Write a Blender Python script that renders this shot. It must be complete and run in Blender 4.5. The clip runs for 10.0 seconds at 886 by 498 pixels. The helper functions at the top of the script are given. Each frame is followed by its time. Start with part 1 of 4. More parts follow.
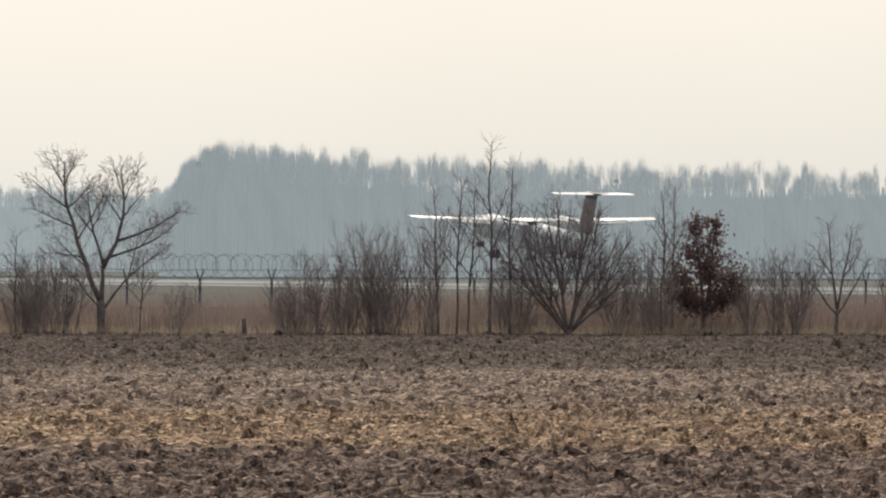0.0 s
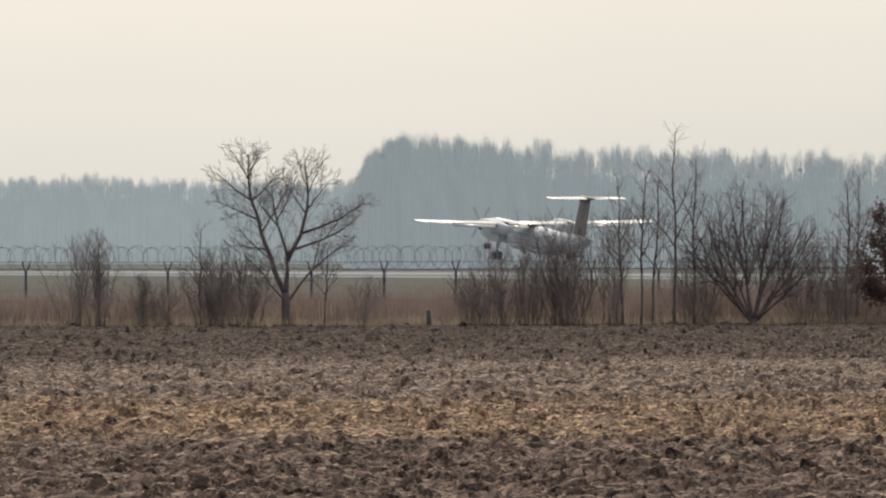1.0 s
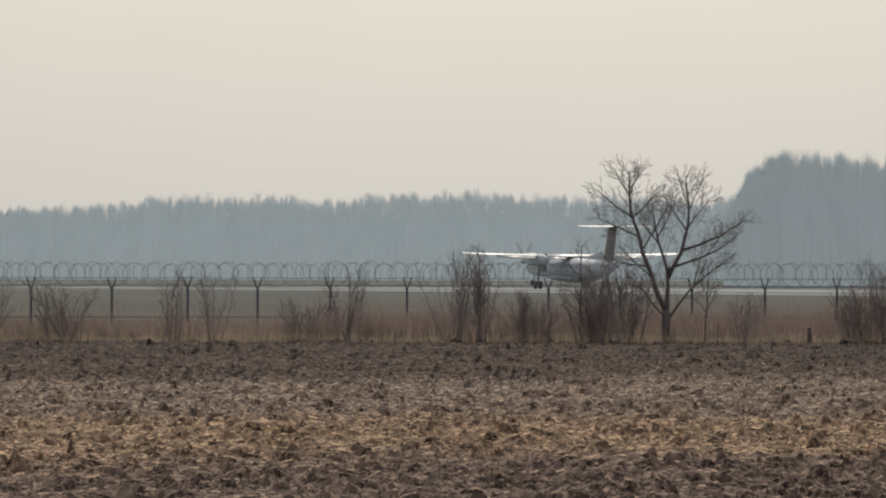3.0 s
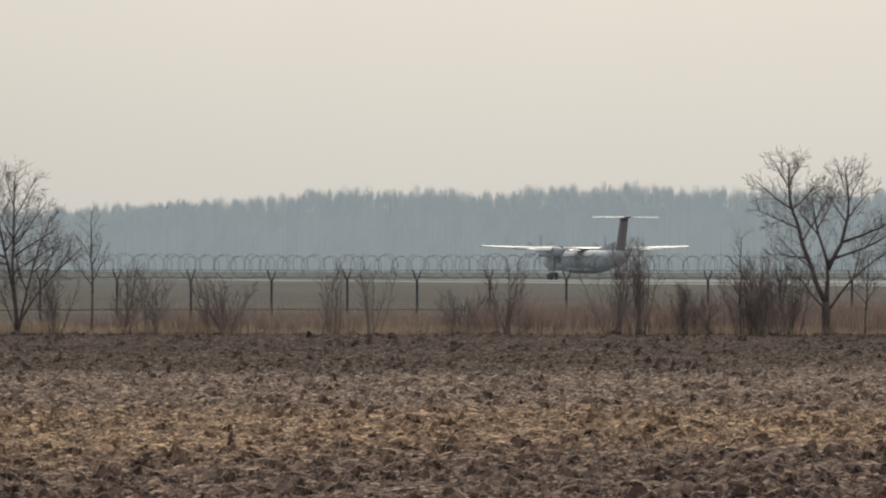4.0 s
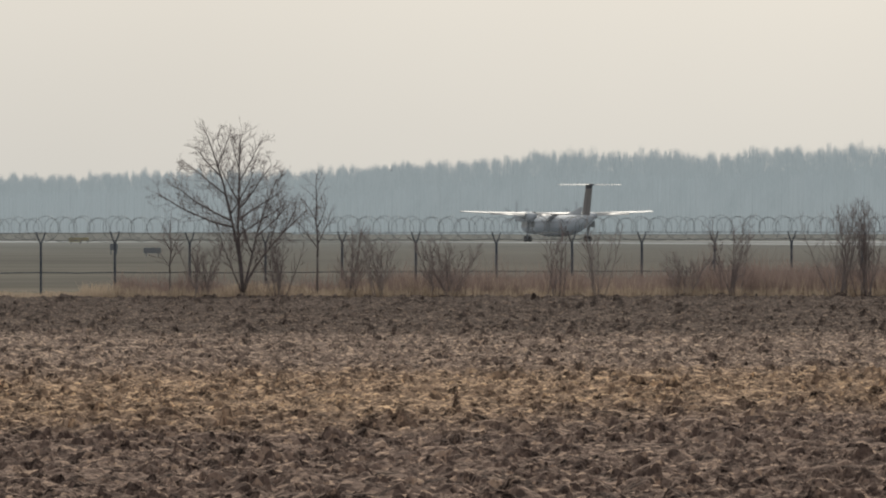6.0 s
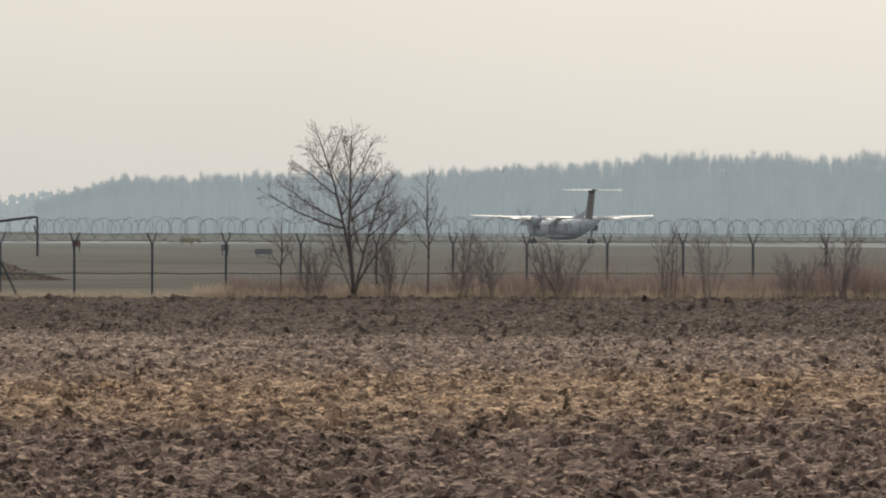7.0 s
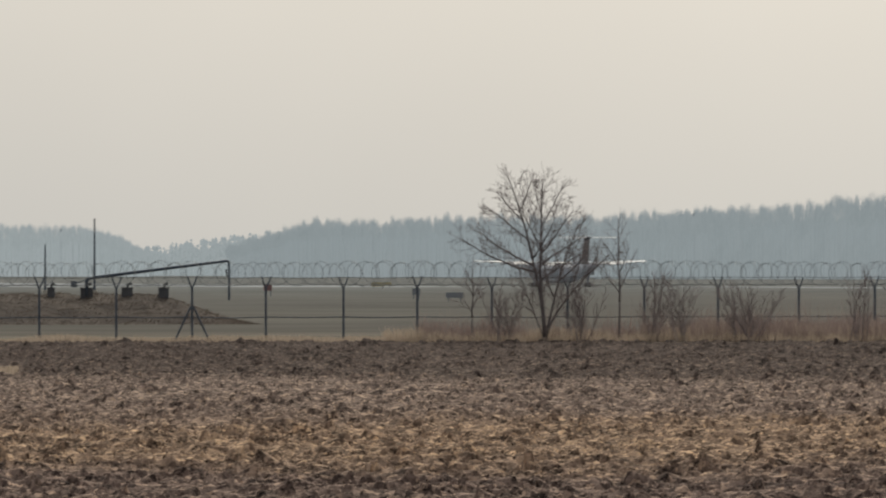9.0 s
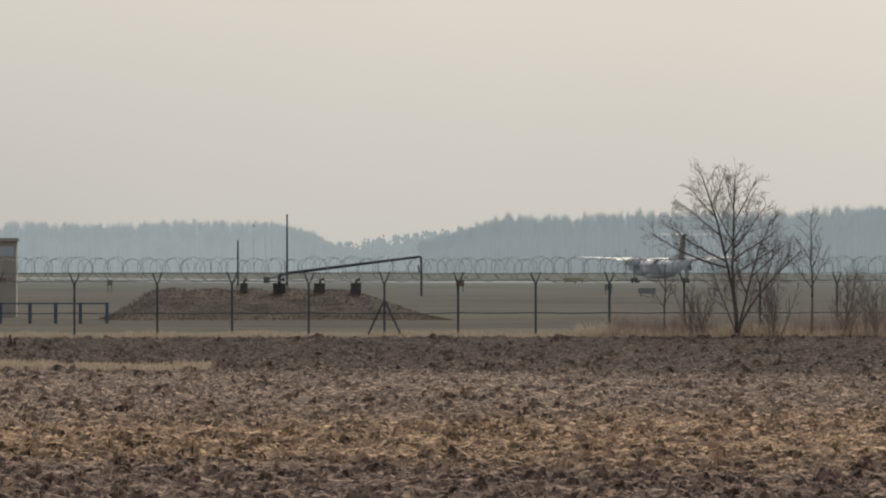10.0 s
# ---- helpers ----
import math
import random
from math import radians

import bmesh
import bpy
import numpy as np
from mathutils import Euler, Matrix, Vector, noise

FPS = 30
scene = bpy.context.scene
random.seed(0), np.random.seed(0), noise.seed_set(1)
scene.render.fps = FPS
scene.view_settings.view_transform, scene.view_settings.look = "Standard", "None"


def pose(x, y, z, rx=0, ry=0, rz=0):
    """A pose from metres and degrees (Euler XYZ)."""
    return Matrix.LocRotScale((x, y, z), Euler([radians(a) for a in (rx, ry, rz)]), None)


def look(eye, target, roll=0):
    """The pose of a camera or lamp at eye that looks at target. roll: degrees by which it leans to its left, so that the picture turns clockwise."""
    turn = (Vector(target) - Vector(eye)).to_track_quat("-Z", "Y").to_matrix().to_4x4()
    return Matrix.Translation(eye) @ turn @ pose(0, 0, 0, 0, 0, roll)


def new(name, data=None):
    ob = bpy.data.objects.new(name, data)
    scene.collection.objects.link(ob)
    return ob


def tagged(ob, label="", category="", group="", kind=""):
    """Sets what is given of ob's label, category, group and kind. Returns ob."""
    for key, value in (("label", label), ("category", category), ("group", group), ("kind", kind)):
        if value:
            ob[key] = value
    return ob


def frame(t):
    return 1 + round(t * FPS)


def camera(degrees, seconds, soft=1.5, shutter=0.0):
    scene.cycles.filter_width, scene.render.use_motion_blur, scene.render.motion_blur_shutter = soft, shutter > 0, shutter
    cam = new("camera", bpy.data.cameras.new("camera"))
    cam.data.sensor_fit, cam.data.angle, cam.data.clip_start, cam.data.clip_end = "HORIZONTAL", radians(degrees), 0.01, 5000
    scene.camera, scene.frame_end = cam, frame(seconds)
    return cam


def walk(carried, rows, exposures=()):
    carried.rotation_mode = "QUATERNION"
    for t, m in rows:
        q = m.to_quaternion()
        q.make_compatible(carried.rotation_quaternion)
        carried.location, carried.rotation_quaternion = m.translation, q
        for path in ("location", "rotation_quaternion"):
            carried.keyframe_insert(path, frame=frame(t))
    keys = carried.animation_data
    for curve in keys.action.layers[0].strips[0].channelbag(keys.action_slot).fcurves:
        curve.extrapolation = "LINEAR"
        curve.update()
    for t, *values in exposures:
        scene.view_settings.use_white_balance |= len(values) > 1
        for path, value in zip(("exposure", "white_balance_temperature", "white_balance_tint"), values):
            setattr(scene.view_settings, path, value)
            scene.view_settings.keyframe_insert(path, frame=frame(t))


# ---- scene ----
EYE = 2.4
FENCE_Y = 184.37
# seconds, turn to the right, tilt up, lean (degrees)
PATH = [
    (0, 17.791, 0.135, 0.328),
    (0.3, 17.331, 0.168, 0.131),
    (0.5, 16.958, 0.170, 0.261),
    (0.8, 16.297, 0.058, 0.083),
    (1, 15.919, 0.037, -0.048),
    (1.2, 15.538, 0.022, -0.103),
    (1.5, 15.180, 0.190, -0.324),
    (1.8, 14.951, 0.377, 0.020),
    (2, 14.626, 0.412, -0.015),
    (2.2, 13.870, 0.319, 0.067),
    (2.5, 12.839, 0.312, -0.020),
    (2.7, 12.480, 0.234, 0.060),
    (3.8, 10.787, 0.205, 0.050),
    (4, 10.424, 0.124, 0.059),
    (4.2, 10.138, 0.037, 0.044),
    (4.5, 9.768, 0.081, -0.016),
    (4.8, 9.433, 0.180, -0.008),
    (5, 9.266, 0.075, -0.098),
    (5.2, 9.088, -0.009, -0.069),
    (5.5, 8.892, -0.180, -0.145),
    (5.7, 8.561, -0.264, -0.112),
    (6.8, 7.307, -0.227, 0.020),
    (7, 7.008, -0.247, 0.092),
    (7.2, 6.666, -0.233, 0.100),
    (7.5, 6.004, 0.025, -0.042),
    (7.8, 5.744, 0.221, 0.015),
    (8, 5.731, 0.198, -0.123),
    (8.2, 5.539, 0.128, -0.095),
    (8.5, 5.344, -0.113, -0.029),
    (8.8, 5.397, 0.260, 0.045),
    (9, 5.063, 0.195, -0.028),
    (9.2, 4.423, 0.094, 0.062),
    (9.5, 3.726, 0.099, -0.038),
    (9.8, 3.304, 0.133, -0.026),
    (10, 3.107, 0.152, -0.040),
]
cam = camera(9.0, 10.0, soft=2.0, shutter=0.15)
walk(cam, [(t, pose(0, 0, EYE, 90 + tilt, 0, -turn) @ pose(0, 0, 0, 0, 0, lean)) for t, turn, tilt, lean in PATH],
     exposures=[(0.0, 0.36), (0.5, 0.26), (1.0, 0.22), (2.0, 0.07), (2.5, -0.02), (4.5, 0.02), (5.5, 0.05), (7.5, 0.2), (8.0, 0.02), (8.5, 0.03), (9.0, 0.0), (10.0, -0.03)])

# ---- light: thin overcast, the sun behind haze high ahead ----
SUN_AZ, SUN_EL = radians(14), radians(36)


def make_world():
    world = bpy.data.worlds.new("overcast_sky")
    scene.world = world
    world.use_nodes = True
    nt = world.node_tree
    nt.nodes.clear()
    out, bg = nt.nodes.new("ShaderNodeOutputWorld"), nt.nodes.new("ShaderNodeBackground")
    sky = nt.nodes.new("ShaderNodeTexSky")
    sky.sky_type, sky.sun_disc = "NISHITA", False
    sky.sun_elevation, sky.sun_rotation = SUN_EL, SUN_AZ
    sky.dust_density, sky.air_density, sky.ozone_density = 6.0, 1.0, 1.0
    # veil of thin cloud: brighter towards the sun, mottled a little
    coord = nt.nodes.new("ShaderNodeTexCoord")
    dot = nt.nodes.new("ShaderNodeVectorMath")
    dot.operation = "DOT_PRODUCT"
    dot.inputs[1].default_value = (math.sin(SUN_AZ) * math.cos(SUN_EL), math.cos(SUN_AZ) * math.cos(SUN_EL), math.sin(SUN_EL))
    ramp = nt.nodes.new("ShaderNodeValToRGB")
    ramp.color_ramp.elements[0].position, ramp.color_ramp.elements[0].color = 0.0, (0.36, 0.357, 0.355, 1)
    ramp.color_ramp.elements[1].position, ramp.color_ramp.elements[1].color = 1.0, (1.25, 1.17, 1.02, 1)
    mid = ramp.color_ramp.elements.new(0.55)
    mid.color = (0.452, 0.449, 0.433, 1)
    mid2 = ramp.color_ramp.elements.new(0.76)
    mid2.color = (0.536, 0.526, 0.498, 1)
    cloud = nt.nodes.new("ShaderNodeTexNoise")
    cloud.inputs["Scale"].default_value, cloud.inputs["Detail"].default_value = 9.0, 3.0
    mul = nt.nodes.new("ShaderNodeMapRange")
    mul.inputs["To Min"].default_value, mul.inputs["To Max"].default_value = 0.94, 1.06
    veil = nt.nodes.new("ShaderNodeVectorMath")
    veil.operation = "SCALE"
    scale = nt.nodes.new("ShaderNodeVectorMath")
    scale.operation, scale.inputs["Scale"].default_value = "SCALE", 0.10
    mix = nt.nodes.new("ShaderNodeMix")
    mix.data_type, mix.inputs["Factor"].default_value = "RGBA", 0.90
    L = nt.links.new
    L(coord.outputs["Generated"], dot.inputs[0])
    L(dot.outputs["Value"], ramp.inputs["Fac"])
    L(coord.outputs["Generated"], cloud.inputs["Vector"])
    L(cloud.outputs["Fac"], mul.inputs["Value"])
    L(ramp.outputs["Color"], veil.inputs[0])
    L(mul.outputs["Result"], veil.inputs["Scale"])
    L(sky.outputs["Color"], scale.inputs[0])
    L(scale.outputs["Vector"], mix.inputs["A"])
    L(veil.outputs["Vector"], mix.inputs["B"])
    L(mix.outputs["Result"], bg.inputs["Color"])
    L(bg.outputs["Background"], out.inputs["Surface"])
    bg.inputs["Strength"].default_value = 1.0


make_world()
sun = new("sun", bpy.data.lights.new("sun", "SUN"))
sun.data.energy, sun.data.angle, sun.data.color = 2.2, radians(8), (1.0, 0.93, 0.82)
sun.matrix_world = look((0, 0, 0), (-math.sin(SUN_AZ) * math.cos(SUN_EL), -math.cos(SUN_AZ) * math.cos(SUN_EL), -math.sin(SUN_EL)))


# ---- materials ----
def material(name, low, high, size=3.0, rough=0.85, metal=0.0, bump=0.0, fine=0.0, island=0.0, glow=None, stretch=(1, 1, 1), detail=5.0, grain=0.4, shine=0.3):
    """Two colours mixed by noise at two scales; size is noise cells per metre."""
    m = bpy.data.materials.new(name)
    m.use_nodes = True
    nt = m.node_tree
    p = nt.nodes["Principled BSDF"]
    p.inputs["Roughness"].default_value, p.inputs["Metallic"].default_value = rough, metal
    p.inputs["Specular IOR Level"].default_value = shine
    L = nt.links.new
    coord, mapping = nt.nodes.new("ShaderNodeTexCoord"), nt.nodes.new("ShaderNodeMapping")
    mapping.inputs["Scale"].default_value = stretch
    L(coord.outputs["Object"], mapping.inputs["Vector"])
    big, small = nt.nodes.new("ShaderNodeTexNoise"), nt.nodes.new("ShaderNodeTexNoise")
    for n, s in ((big, size), (small, size * 7.3)):
        n.inputs["Scale"].default_value, n.inputs["Detail"].default_value = s, detail
        L(mapping.outputs["Vector"], n.inputs["Vector"])
    add = nt.nodes.new("ShaderNodeMath")
    add.operation, add.inputs[1].default_value = "MULTIPLY_ADD", grain
    L(small.outputs["Fac"], add.inputs[0])
    L(big.outputs["Fac"], add.inputs[2])
    fac = add
    if island:
        geo, more = nt.nodes.new("ShaderNodeNewGeometry"), nt.nodes.new("ShaderNodeMath")
        more.operation, more.inputs[1].default_value = "MULTIPLY_ADD", island
        L(geo.outputs["Random Per Island"], more.inputs[0])
        L(add.outputs["Value"], more.inputs[2])
        fac = more
    ramp = nt.nodes.new("ShaderNodeValToRGB")
    ramp.color_ramp.elements[0].position, ramp.color_ramp.elements[0].color = 0.28 + 0.5 * grain, (*low, 1)
    ramp.color_ramp.elements[1].position, ramp.color_ramp.elements[1].color = 0.72 + 0.5 * grain + island * 0.8, (*high, 1)
    L(fac.outputs["Value"], ramp.inputs["Fac"])
    L(ramp.outputs["Color"], p.inputs["Base Color"])
    if bump:
        b = nt.nodes.new("ShaderNodeBump")
        b.inputs["Strength"].default_value, b.inputs["Distance"].default_value = bump, fine or 0.02
        L(small.outputs["Fac"], b.inputs["Height"])
        L(b.outputs["Normal"], p.inputs["Normal"])
    # even emission that stands in for haze over distant trees
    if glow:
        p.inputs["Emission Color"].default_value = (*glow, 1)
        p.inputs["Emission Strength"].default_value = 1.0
    return m


def soil_material():
    """Ploughed loam: dry pale clods on a broad strip, moist dark earth towards the verge, each clod its own tone."""
    m = material("ploughed_soil", (0.054, 0.044, 0.041), (0.30, 0.24, 0.208), 3.2, 0.95, bump=0.8, fine=0.03, grain=0.95, shine=0.03)
    nt = m.node_tree
    L = nt.links.new
    p = nt.nodes["Principled BSDF"]
    old = p.inputs["Base Color"].links[0].from_socket
    coord, sep = nt.nodes.new("ShaderNodeTexCoord"), nt.nodes.new("ShaderNodeSeparateXYZ")
    wob = nt.nodes.new("ShaderNodeTexNoise")
    wob.inputs["Scale"].default_value, wob.inputs["Detail"].default_value = 0.045, 6.0
    ma = nt.nodes.new("ShaderNodeMath")
    ma.operation, ma.inputs[1].default_value = "MULTIPLY_ADD", 32.0
    band = nt.nodes.new("ShaderNodeMapRange")
    band.inputs["From Min"].default_value, band.inputs["From Max"].default_value = 43.4, 217.0
    ramp = nt.nodes.new("ShaderNodeValToRGB")
    stops = ((0.0, (0.76, 0.71, 0.69)), (0.215, (0.76, 0.71, 0.69)), (0.25, (1.18, 1.06, 0.87)), (0.31, (1.20, 1.08, 0.89)), (0.37, (0.92, 0.88, 0.84)),
             (0.50, (0.94, 0.915, 0.885)), (0.56, (0.47, 0.46, 0.46)), (0.72, (0.36, 0.35, 0.355)), (0.9, (0.33, 0.325, 0.335)))
    for k, (pos, c) in enumerate(stops):
        e = ramp.color_ramp.elements[k] if k < 2 else ramp.color_ramp.elements.new(pos)
        e.position, e.color = pos, (*c, 1)
    mix = nt.nodes.new("ShaderNodeVectorMath")
    mix.operation = "MULTIPLY"
    # clods: pale dry, dark moist, a few straw-coloured bits
    bits = nt.nodes.new("ShaderNodeTexVoronoi")
    bits.inputs["Scale"].default_value = 11.0
    sep2 = nt.nodes.new("ShaderNodeSeparateXYZ")
    tone = nt.nodes.new("ShaderNodeValToRGB")
    for k, (pos, c) in enumerate(((0.0, (0.42, 0.41, 0.42)), (0.35, (0.78, 0.76, 0.76)), (0.68, (1.12, 1.11, 1.08)), (0.88, (1.6, 1.58, 1.5)), (1.0, (2.3, 2.24, 2.0)))):
        e = tone.color_ramp.elements[k] if k < 2 else tone.color_ramp.elements.new(pos)
        e.position, e.color = pos, (*c, 1)
    both = nt.nodes.new("ShaderNodeVectorMath")
    both.operation = "MULTIPLY"
    L(coord.outputs["Object"], bits.inputs["Vector"])
    L(bits.outputs["Color"], sep2.inputs["Vector"])
    L(sep2.outputs["X"], tone.inputs["Fac"])
    L(coord.outputs["Object"], sep.inputs["Vector"])
    L(coord.outputs["Object"], wob.inputs["Vector"])
    L(wob.outputs["Fac"], ma.inputs[0])
    L(sep.outputs["Y"], ma.inputs[2])
    L(ma.outputs["Value"], band.inputs["Value"])
    L(band.outputs["Result"], ramp.inputs["Fac"])
    L(old, mix.inputs[0])
    L(ramp.outputs["Color"], mix.inputs[1])
    L(mix.outputs["Vector"], both.inputs[0])
    L(tone.outputs["Color"], both.inputs[1])
    L(both.outputs["Vector"], p.inputs["Base Color"])
    return m


def turf_material():
    """Winter turf in mown strips: straw brown by the fence, grey green further out, then haze painted in as a paler,
    bluer tone.
    """
    m = material("winter_turf", (0.073, 0.0735, 0.067), (0.147, 0.1465, 0.135), 0.05, 0.95, bump=0.3, stretch=(1, 2.5, 1), shine=0.03)
    nt = m.node_tree
    L = nt.links.new
    p = nt.nodes["Principled BSDF"]
    old = p.inputs["Base Color"].links[0].from_socket
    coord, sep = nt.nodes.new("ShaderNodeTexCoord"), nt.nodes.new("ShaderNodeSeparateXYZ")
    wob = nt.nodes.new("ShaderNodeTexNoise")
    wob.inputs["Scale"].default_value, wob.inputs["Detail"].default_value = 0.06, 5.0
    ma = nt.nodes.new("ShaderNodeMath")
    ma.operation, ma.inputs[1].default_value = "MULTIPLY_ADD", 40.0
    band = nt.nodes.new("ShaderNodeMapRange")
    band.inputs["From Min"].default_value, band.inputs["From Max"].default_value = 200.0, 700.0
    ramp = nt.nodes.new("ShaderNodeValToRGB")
    # last two stops put distance haze into the colour: bluer, then paler
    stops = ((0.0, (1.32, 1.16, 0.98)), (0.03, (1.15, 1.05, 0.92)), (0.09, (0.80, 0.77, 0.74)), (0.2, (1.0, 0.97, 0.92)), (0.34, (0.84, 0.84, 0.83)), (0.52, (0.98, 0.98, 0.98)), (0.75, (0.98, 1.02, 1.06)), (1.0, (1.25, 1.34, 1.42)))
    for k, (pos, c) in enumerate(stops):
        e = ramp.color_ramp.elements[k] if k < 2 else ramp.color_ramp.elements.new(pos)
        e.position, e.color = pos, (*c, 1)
    mix = nt.nodes.new("ShaderNodeVectorMath")
    mix.operation = "MULTIPLY"
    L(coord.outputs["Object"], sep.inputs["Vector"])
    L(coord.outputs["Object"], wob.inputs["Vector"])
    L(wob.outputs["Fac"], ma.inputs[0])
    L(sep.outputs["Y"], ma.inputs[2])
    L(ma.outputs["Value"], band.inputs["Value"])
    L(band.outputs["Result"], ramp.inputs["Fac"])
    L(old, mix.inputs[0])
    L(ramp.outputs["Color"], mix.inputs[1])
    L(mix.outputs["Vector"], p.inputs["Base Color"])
    return m


def thin(m, share):
    """Thin dry leaves and blades let part of the light through."""
    nt = m.node_tree
    p, out = nt.nodes["Principled BSDF"], nt.nodes["Material Output"]
    trans, mix = nt.nodes.new("ShaderNodeBsdfTranslucent"), nt.nodes.new("ShaderNodeMixShader")
    mix.inputs["Fac"].default_value = share
    nt.links.new(p.inputs["Base Color"].links[0].from_socket, trans.inputs["Color"])
    nt.links.new(p.outputs["BSDF"], mix.inputs[1])
    nt.links.new(trans.outputs["BSDF"], mix.inputs[2])
    nt.links.new(mix.outputs["Shader"], out.inputs["Surface"])
    return m


SOIL = soil_material()
TURF = turf_material()
CONCRETE = material("runway_concrete", (0.20, 0.222, 0.235), (0.265, 0.288, 0.302), 0.08, 0.75, shine=0.03)
BARK = material("grey_bark", (0.13, 0.115, 0.116), (0.235, 0.208, 0.205), 6.0, 0.9, bump=0.4, shine=0.03)
TWIG = material("grey_brown_twigs", (0.21, 0.182, 0.18), (0.35, 0.305, 0.295), 4.0, 0.9, shine=0.03)
TWIG_PALE = material("greyish_twigs", (0.235, 0.21, 0.205), (0.38, 0.338, 0.325), 4.0, 0.9, shine=0.03)
LEAF_RED = thin(material("withered_red_leaves", (0.095, 0.066, 0.064), (0.20, 0.135, 0.125), 3.0, 0.8, island=0.5), 0.3)
REED = thin(material("dry_reddish_weeds", (0.14, 0.110, 0.103), (0.35, 0.28, 0.256), 0.8, 0.9, island=0.7, shine=0.03), 0.28)
STRAW = thin(material("pale_dry_grass", (0.24, 0.195, 0.152), (0.54, 0.45, 0.355), 0.8, 0.9, island=0.6, shine=0.03), 0.35)
STEEL = material("weathered_steel", (0.062, 0.080, 0.108), (0.115, 0.14, 0.175), 5.0, 0.6, 0.2)
WIRE = material("galvanised_wire", (0.17, 0.19, 0.195), (0.28, 0.30, 0.305), 5.0, 0.5, 0.3)
# Far trees and mistletoe glow: emission paints in the haze, more for further belts.
WOODS = material("haze_glow_woods", (0.022, 0.021, 0.023), (0.17, 0.165, 0.168), 0.16, 1.0, island=0.5, glow=(0.185, 0.216, 0.226), stretch=(1, 1, 0.10), shine=0.03)
WOODS_MID = material("haze_glow_mid_woods", (0.022, 0.021, 0.023), (0.17, 0.165, 0.168), 0.16, 1.0, island=0.5, glow=(0.216, 0.252, 0.261), stretch=(1, 1, 0.10), shine=0.03)
WOODS_FAR = material("haze_glow_far_woods", (0.022, 0.021, 0.023), (0.17, 0.165, 0.168), 0.16, 1.0, island=0.5, glow=(0.262, 0.300, 0.306), stretch=(1, 1, 0.10), shine=0.03)
NEST = material("haze_glow_mistletoe", (0.03, 0.034, 0.034), (0.05, 0.055, 0.055), 1.0, 1.0, glow=(0.135, 0.15, 0.16))
WHITE = material("white_aircraft_paint", (0.45, 0.465, 0.48), (0.52, 0.535, 0.545), 0.5, 0.45)
HULL = material("pale_grey_aircraft_paint", (0.50, 0.545, 0.60), (0.56, 0.605, 0.66), 0.5, 0.6)
GREY = material("grey_aircraft_paint", (0.42, 0.45, 0.49), (0.50, 0.53, 0.57), 0.5, 0.4)
FIN = material("brown_grey_fin_paint", (0.23, 0.216, 0.214), (0.285, 0.266, 0.262), 0.4, 0.5)
DARK = material("dark_rubber_and_metal", (0.075, 0.078, 0.084), (0.115, 0.119, 0.126), 3.0, 0.7)
GLASS = material("grey_cabin_glass", (0.36, 0.385, 0.42), (0.42, 0.445, 0.48), 2.0, 0.3)
STRIPE = material("pale_blue_livery_paint", (0.44, 0.48, 0.545), (0.49, 0.53, 0.60), 0.8, 0.5)
FIN_CAP = material("dark_blue_grey_fin_paint", (0.085, 0.088, 0.105), (0.12, 0.124, 0.145), 0.8, 0.5)
MOUND = material("mound_dry_grass", (0.062, 0.055, 0.052), (0.15, 0.13, 0.112), 0.55, 0.95, bump=0.6, fine=0.1, shine=0.03)
MOUND_GRASS = thin(material("brown_tufts", (0.07, 0.06, 0.055), (0.18, 0.152, 0.128), 0.35, 0.95, island=0.4, shine=0.03), 0.25)
PLASTER = material("grey_beige_render", (0.37, 0.352, 0.31), (0.49, 0.465, 0.41), 0.9, 0.9, bump=0.2)
BLUE = material("faded_blue_paint", (0.085, 0.12, 0.165), (0.12, 0.16, 0.21), 2.0, 0.7)
YELLOW = material("yellow_sign_paint", (0.46, 0.41, 0.25), (0.54, 0.48, 0.30), 2.0, 0.6)
SIGN_GREY = material("grey_sign_paint", (0.23, 0.25, 0.27), (0.29, 0.31, 0.33), 2.0, 0.7)
RED = material("faded_red_paint", (0.23, 0.135, 0.13), (0.29, 0.17, 0.165), 2.0, 0.7)


